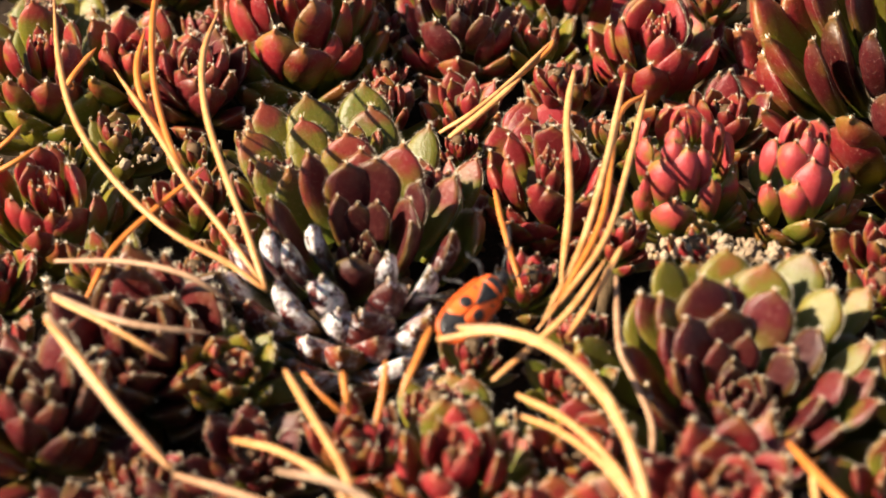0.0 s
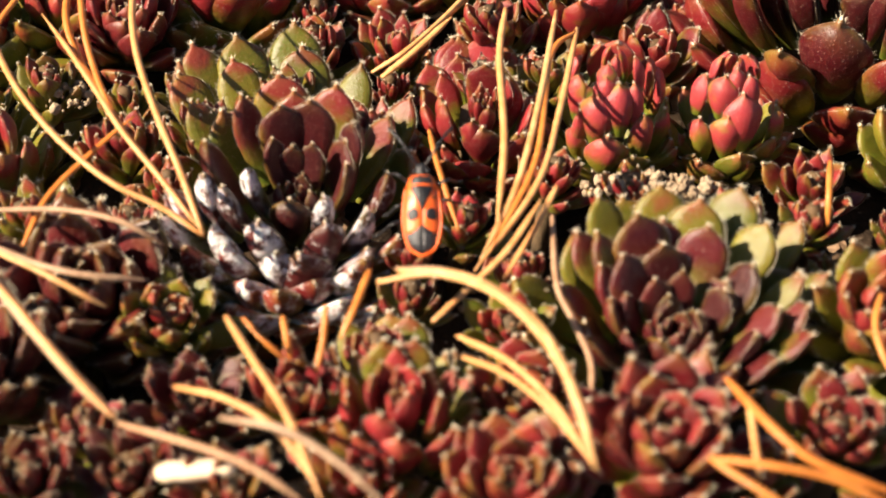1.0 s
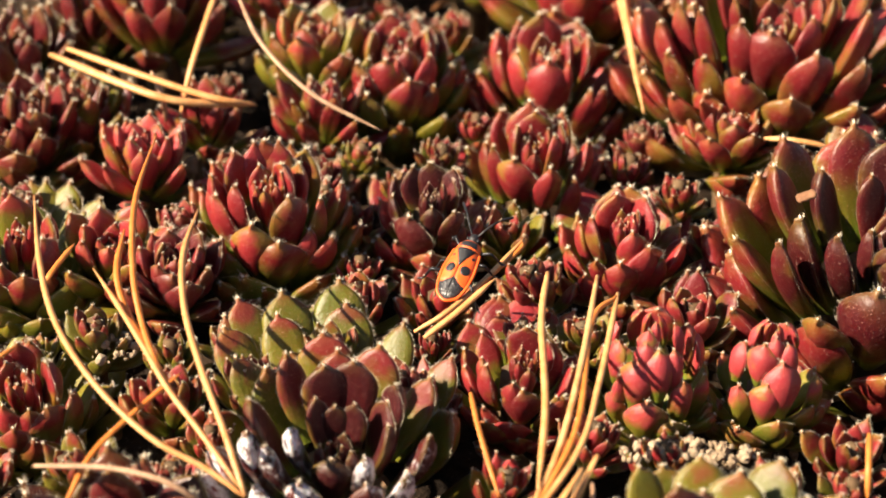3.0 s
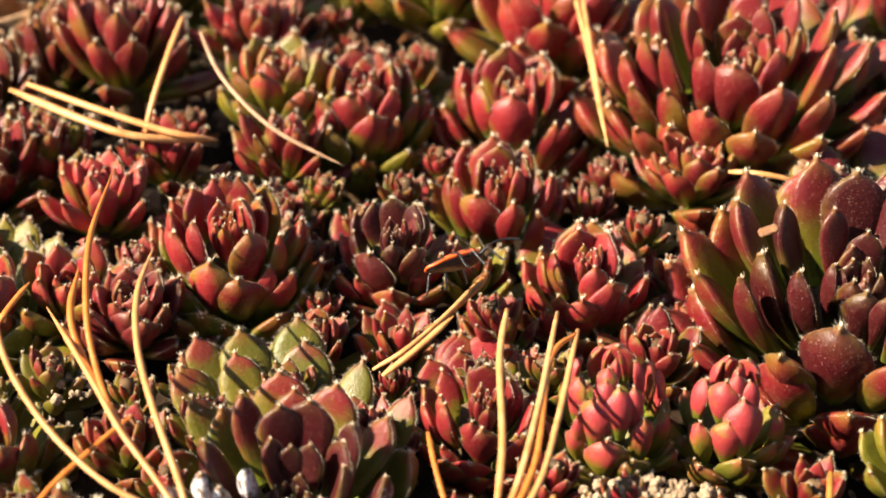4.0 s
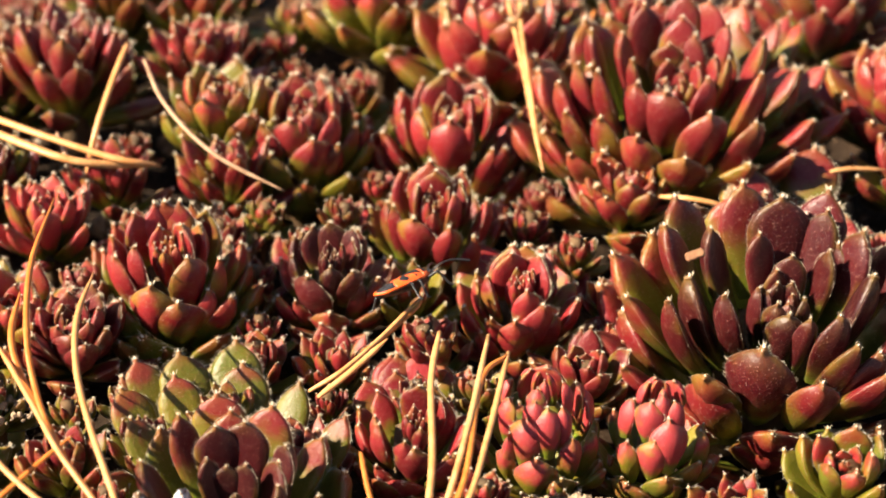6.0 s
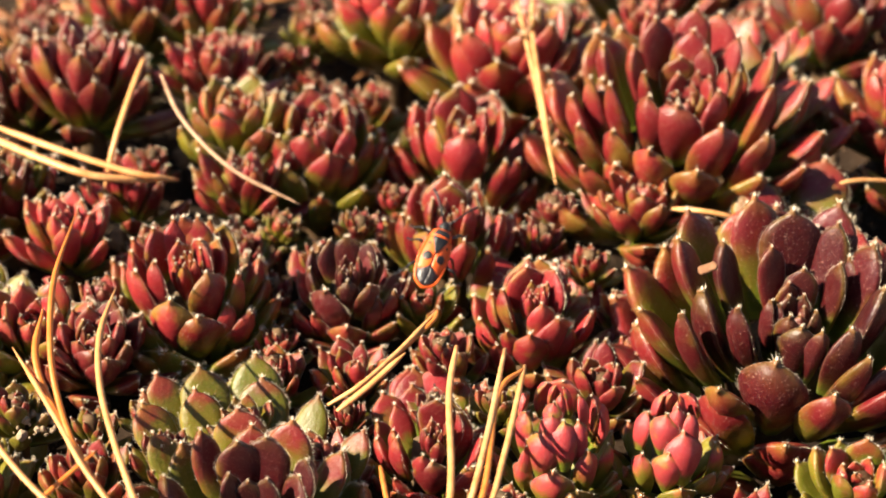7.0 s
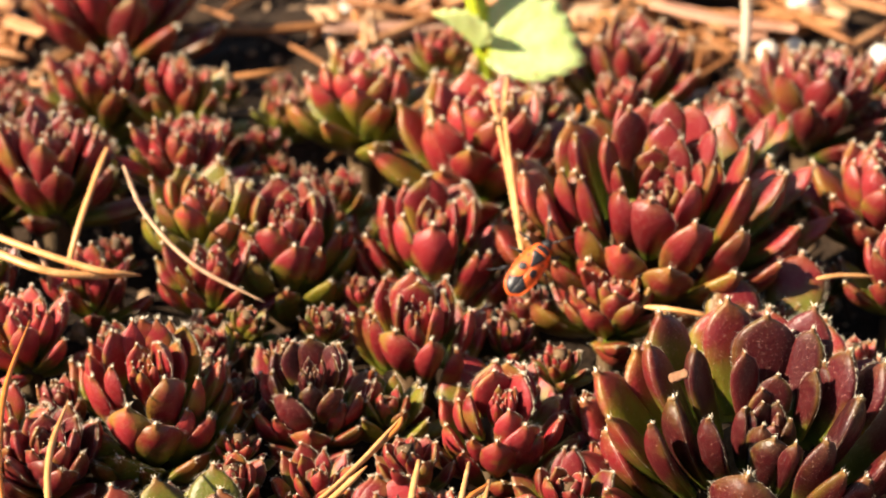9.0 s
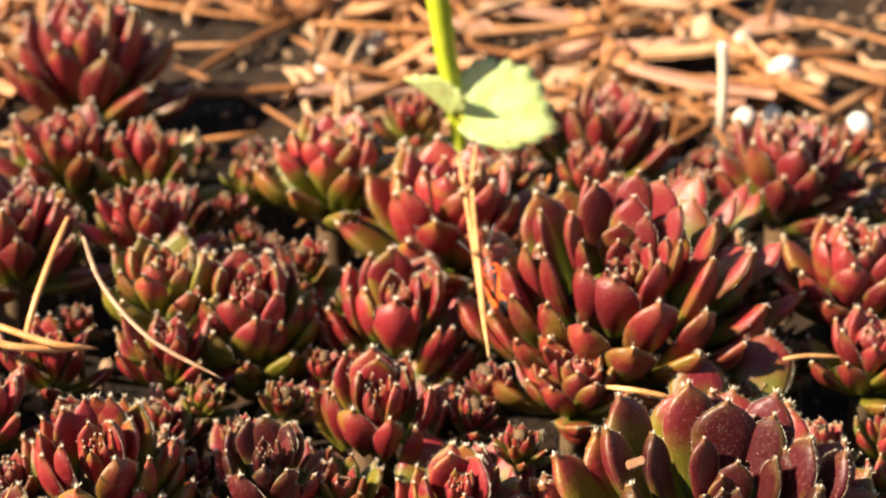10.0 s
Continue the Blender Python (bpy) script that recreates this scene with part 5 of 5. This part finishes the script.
needle('orange dry pine needle curving over houseleeks', [(17.0, 29.8, 4.0), (13.4, 22.8, 5.0), (10.8, 3.9, 4.0), (5.3, -8.4, 1.0)], 1.00, NEEDLE_ORANGE)
needle('tan dry pine needle lying on houseleeks', [(17.2, 30.5, 4.0), (13.9, 12.5, 4.0), (10.6, -0.0, 3.0), (3.4, -10.9, 0.0)], 1.05)
needle('tan dry pine needle lying on houseleeks', [(12.7, -2.6, 5.0), (10.3, -7.0, 3.0), (6.4, -12.6, 0.0)], 0.90)
needle('tan dry pine needle lying on houseleeks', [(-6.9, -17.1, 4.0), (-0.3, -18.3, 6.0), (6.5, -25.0, 8.0), (11.6, -34.2, 7.0), (13.8, -43.1, 3.0)], 1.35)
needle('tan dry pine needle lying on houseleeks', [(-4.7, -16.5, 5.0), (2.6, -19.9, 7.0), (9.1, -28.0, 8.0), (12.5, -37.3, 7.0), (14.2, -43.5, 3.0)], 1.15)
needle('weathered brown pine needle lying on houseleeks', [(-5.0, -15.0, 4.0), (0.9, -18.0, 6.0), (7.9, -24.8, 7.0), (11.9, -33.2, 6.0), (14.0, -42.3, 2.0)], 1.00, NEEDLE_GREY)
needle('tan dry pine needle lying on houseleeks', [(1.4, -23.4, 2.0), (6.4, -29.4, 4.0), (10.8, -35.8, 4.0), (13.9, -41.8, 2.0)], 1.15)
needle('tan dry pine needle lying on houseleeks', [(1.9, -25.5, 1.0), (5.8, -30.0, 3.0), (9.9, -35.8, 4.0), (13.5, -40.7, 2.0)], 1.00)
needle('tan dry pine needle lying on houseleeks', [(-1.2, -19.0, 0.0), (2.7, -14.9, 1.0), (7.1, -10.8, 3.0), (11.0, -4.6, 5.0)], 1.00)
needle('weathered brown pine needle lying on houseleeks', [(12.2, -3.9, 2.0), (12.1, -14.2, 1.0), (13.4, -18.5, 0.0), (15.1, -24.4, -1.0), (14.7, -29.9, -2.0)], 0.90, NEEDLE_GREY)
needle('tan dry pine needle lying on houseleeks', [(-22.5, -21.0, 3.0), (-19.0, -28.8, 4.0), (-15.1, -36.8, 4.0), (-11.6, -45.9, 2.0)], 1.20)
needle('tan dry pine needle lying on houseleeks', [(-26.9, -30.2, 2.0), (-21.4, -34.0, 4.0), (-16.1, -38.3, 4.0), (-12.2, -43.8, 2.0)], 1.20)
needle('weathered brown pine needle lying on houseleeks', [(-31.9, -35.2, 2.0), (-23.3, -41.3, 5.0), (-17.8, -44.3, 5.0), (-13.1, -46.8, 3.0)], 1.20, NEEDLE_GREY)
needle('weathered brown pine needle lying on houseleeks', [(-21.3, -38.6, 6.0), (-15.1, -42.2, 8.0), (-9.8, -45.6, 7.0), (-5.7, -48.7, 5.0)], 1.20, NEEDLE_GREY)
needle('orange dry pine needle curving over houseleeks', [(-7.8, -14.0, 3.0), (-9.2, -18.4, 2.0), (-10.8, -21.4, 0.0)], 1.10, NEEDLE_ORANGE)
needle('orange dry pine needle curving over houseleeks', [(-12.3, -18.3, 2.0), (-12.6, -21.4, 0.0), (-13.3, -24.4, -2.0)], 1.00, NEEDLE_ORANGE)
needle('orange dry pine needle curving over houseleeks', [(-16.9, -18.9, 1.0), (-16.4, -21.3, 0.0), (-16.0, -22.6, -2.0)], 1.00, NEEDLE_ORANGE)
needle('orange dry pine needle curving over houseleeks', [(-21.1, -19.0, 1.0), (-18.6, -21.7, 0.0), (-16.3, -22.6, -2.0)], 0.90, NEEDLE_ORANGE)
needle('orange dry pine needle curving over houseleeks', [(27.4, -33.3, 5.0), (30.8, -41.2, 6.0), (34.5, -44.7, 5.0), (42.2, -47.2, 3.0)], 1.40, NEEDLE_ORANGE)
needle('orange dry pine needle curving over houseleeks', [(24.4, -43.8, 5.0), (30.1, -45.9, 6.0), (35.7, -46.8, 5.0), (41.4, -48.6, 3.0)], 1.30, NEEDLE_ORANGE)
needle('orange dry pine needle curving over houseleeks', [(24.7, -44.1, 5.0), (28.8, -48.1, 5.0), (32.6, -50.7, 4.0)], 1.20, NEEDLE_ORANGE)
needle('tan dry pine needle lying on houseleeks', [(29.5, -34.7, 4.0), (29.5, -39.0, 3.0), (29.5, -43.9, 2.0)], 1.00)
needle('orange dry pine needle curving over houseleeks', [(46.0, -17.9, 2.0), (44.7, -22.0, 1.0), (45.5, -26.7, -1.0)], 1.00, NEEDLE_ORANGE)
needle('orange dry pine needle curving over houseleeks', [(45.3, 7.7, 0.0), (44.5, 3.1, -1.0), (44.3, 0.7, -4.0)], 1.00, NEEDLE_ORANGE)
needle('tan dry pine needle lying on houseleeks', [(-7.3, 26.1, 0.0), (-3.1, 29.0, 2.0), (1.6, 33.5, 4.0)], 1.30)
needle('tan dry pine needle lying on houseleeks', [(-8.7, 30.1, -2.0), (-4.3, 32.0, 0.0), (0.9, 40.1, 0.0), (6.0, 49.6, 0.0)], 1.10)
needle('orange dry pine needle curving over houseleeks', [(6.0, 49.2, 0.0), (5.1, 46.4, 0.0), (0.9, 41.1, -1.0), (-5.0, 32.1, -1.0)], 0.90, NEEDLE_ORANGE)
needle('orange dry pine needle curving over houseleeks', [(-1.4, 13.6, 1.0), (-0.4, 7.9, 0.0), (1.9, -0.6, -3.0)], 0.90, NEEDLE_ORANGE)
needle('tan dry pine needle lying on houseleeks', [(-67.6, 95.3, 4.0), (-54.6, 84.0, 5.0), (-45.4, 80.3, 4.0), (-34.2, 84.6, 1.0)], 2.20)
needle('tan dry pine needle lying on houseleeks', [(-64.3, 93.4, 6.0), (-52.1, 85.2, 6.0), (-40.4, 81.4, 4.0), (-34.2, 83.1, 2.0)], 1.90)
needle('tan dry pine needle lying on houseleeks', [(-42.1, 109.2, 10.0), (-43.3, 99.3, 8.0), (-44.9, 91.5, 4.0), (-46.8, 87.5, -3.0)], 1.30)
needle('weathered brown pine needle lying on houseleeks', [(-50.9, 89.7, 4.0), (-48.8, 86.0, 1.0), (-49.0, 87.5, -4.0)], 1.20, NEEDLE_GREY)
needle('weathered brown pine needle lying on houseleeks', [(-37.9, 99.3, 12.0), (-33.5, 89.5, 9.0), (-25.5, 81.2, 5.0), (-14.6, 76.7, 1.0)], 1.10, NEEDLE_GREY)
needle('tan dry pine needle lying on houseleeks', [(20.8, 133.8, 9.0), (22.5, 114.3, 6.0), (23.8, 98.0, 3.0), (24.9, 84.5, 0.0)], 1.15)
needle('tan dry pine needle lying on houseleeks', [(23.8, 135.5, 10.0), (23.0, 124.3, 8.0), (23.6, 106.9, 5.0), (24.8, 84.5, 0.0)], 1.15)
needle('orange dry pine needle curving over houseleeks', [(37.2, 138.1, 3.0), (33.8, 127.3, 1.0), (31.3, 124.5, -3.0)], 1.20, NEEDLE_ORANGE)
needle('tan dry pine needle lying on houseleeks', [(42.0, 75.3, 1.0), (46.3, 72.9, 2.0), (51.7, 72.5, 1.0)], 1.50)
needle('tan dry pine needle lying on houseleeks', [(69.2, 83.0, 1.0), (72.9, 83.9, 1.0), (78.6, 85.2, 0.0)], 1.30)
needle('orange dry pine needle curving over houseleeks', [(-56.4, 32.8, 3.0), (-55.3, 35.1, 4.0), (-53.8, 41.1, 4.0)], 1.10, NEEDLE_ORANGE)
needle('orange dry pine needle curving over houseleeks', [(-62.3, 16.8, 1.0), (-59.6, 18.0, 2.0), (-57.5, 21.1, 2.0)], 1.10, NEEDLE_ORANGE)
needle('orange dry pine needle curving over houseleeks', [(-63.3, 21.4, 1.0), (-61.4, 23.0, 2.0), (-60.6, 26.0, 2.0)], 1.00, NEEDLE_ORANGE)
stone("pebble", 'pale grey pebble half sunk in litter', -6.5, 213.7, (3.6, 2.6, 2.0), PEBBLE_GREY, -13, seed=6)
stone("pebble", 'grey pebble in the litter', 4.1, 231.2, (3.2, 2.6, 2.0), PEBBLE_GREY, -13, seed=7)
stone("pebble", 'pale greenish oblong pebble in the litter', 86.7, 234.9, (3.6, 2.0, 1.8), PEBBLE_GREY, -13, seed=8)
stone("pebble", 'pale cream pebble behind a dark red rosette', 81.3, 193.9, (2.8, 2.4, 2.2), PEBBLE, -13, seed=9)

ground()
crumbs()
grit()
stone("pebble", "white pebble lying on needle litter", -10.3, 200.1, (2.2, 1.9, 1.6), PEBBLE, -12, seed=1)
stone("pebble", "white pebble lying on needle litter", 93.3, 218.5, (3.4, 2.6, 2.2), PEBBLE, -12, seed=2)
stone("pebble", "white round pebble lying on needle litter", 104.2, 190.2, (2.6, 2.4, 2.2), PEBBLE, -12, seed=3)
stone("pebble", "pale grey pebble in the litter", -6.0, 216.0, (4.0, 3.0, 2.4), CRUMB, seed=4)
stone("pebble", "pale pebble lying on needle litter", 86.0, 190.0, (4.0, 3.2, 2.2), PEBBLE, -12, seed=5)
litter()
flakes()
chip("pale split wood chip under the rosettes", (-28.6, -37.2, -3.0), (-20.6, -37.6, -2.0), 2.4, 1.2, WOOD)
chip("brown scrap of dry leaf caught in a rosette", (41.7, 46.8, 8.0), (44.2, 46.9, 9.0), 2.0, 0.5, BARK, "leaf_scrap")
twig = tagged(new("dry_twig", tube("dry_twig", [(0, 0, -0.004), (0.0003, 0, 0.008), (-0.0005, 0.001, 0.020)], 0.0011, WOOD, 1.0, 8)), "upright pale dry twig stuck in the litter", "twig")
twig.location = (0.0743, 0.1844, -0.012)
mallow()
BUG = firebug()
BUG.scale = (1.07, 1.07, 1.07)


def motions():
    walk(BUG, [
    (0.0, pose(-0.00329, -0.00902, 0.00200, 19.3, 38.5, -29.4)),
    (0.5, pose(-0.00065, -0.00711, 0.00200, 21.1, 48.5, -48.1)),
    (1.0, pose(-0.00224, -0.00253, 0.00200, 36.2, 0.3, 0.6)),
    (1.5, pose(-0.00283, 0.00833, 0.00200, 37.4, -1.0, 1.3)),
    (2.0, pose(-0.00471, 0.02392, 0.00100, 38.7, -9.4, 7.5)),
    (2.5, pose(-0.00537, 0.02798, 0.00300, 31.9, 10.6, -7.0)),
    (2.7, pose(-0.00441, 0.03176, 0.00300, 28.1, 14.6, -9.9)),
    (3.3, pose(-0.00183, 0.04326, 0.00200, 23.7, -17.5, -41.3)),
    (3.8, pose(-0.00019, 0.04522, 0.00500, 2.7, -48.7, -53.4)),
    (4.0, pose(0.00195, 0.04455, 0.00500, -20.5, -44.9, -29.3)),
    (4.5, pose(0.00396, 0.04648, 0.00400, -7.9, -48.6, -41.5)),
    (5.0, pose(0.00367, 0.04483, 0.00500, -23.3, -44.6, -27.3)),
    (5.5, pose(0.00396, 0.04451, 0.00500, -25.8, -42.4, -28.1)),
    (5.7, pose(0.00411, 0.04377, 0.00500, -24.6, -40.5, -29.5)),
    (6.3, pose(0.00355, 0.05409, 0.00100, 15.0, -7.9, -47.8)),
    (6.8, pose(0.00425, 0.05721, 0.00100, 39.0, 17.3, -5.5)),
    (7.2, pose(0.00764, 0.06693, 0.00200, 37.0, 33.2, -17.4)),
    (7.5, pose(0.01127, 0.07053, 0.00300, 36.6, 60.0, -35.3)),
    (7.8, pose(0.01638, 0.07733, 0.00300, 33.6, 55.9, -23.0)),
    (8.2, pose(0.01947, 0.07657, 0.00300, 29.6, 61.5, -32.1)),
    (8.5, pose(0.02126, 0.07920, 0.00300, 31.5, 60.7, -32.3)),
    (8.8, pose(0.02216, 0.08370, 0.00200, 22.7, 56.1, -38.2)),
    (9.0, pose(0.02524, 0.08355, 0.00300, 39.6, 33.9, -21.3)),
    (9.2, pose(0.02700, 0.09021, 0.00300, 38.1, -1.3, -14.5)),
    (9.5, pose(0.02736, 0.09293, 0.00250, 57.0, -37.3, -30.7)),
    (9.8, pose(0.02840, 0.09366, 0.00250, 60.7, -34.9, -19.8)),
    (10.0, pose(0.02686, 0.10088, 0.00250, 62.3, -34.1, -13.3)),
    ])
    # the legs swing in two alternating sets of three while it walks and rest while it stands
    for leg, side, k in LEGS:
        base = leg.matrix_basis.copy()
        rows = []
        for step in range(51):
            t = 0.2 * step
            pace = 0.25 if 3.8 <= t <= 5.8 else 1.0
            swing = pace * 17 * math.sin(TAU * (2.1 * t + 0.5 * ((k + (side > 0)) % 2)))
            lift = pace * 7 * max(0.0, math.cos(TAU * (2.1 * t + 0.5 * ((k + (side > 0)) % 2))))
            rows.append((t, base @ pose(0, 0, 0, 0, -side * lift, side * swing)))
        walk(leg, rows)


motions()
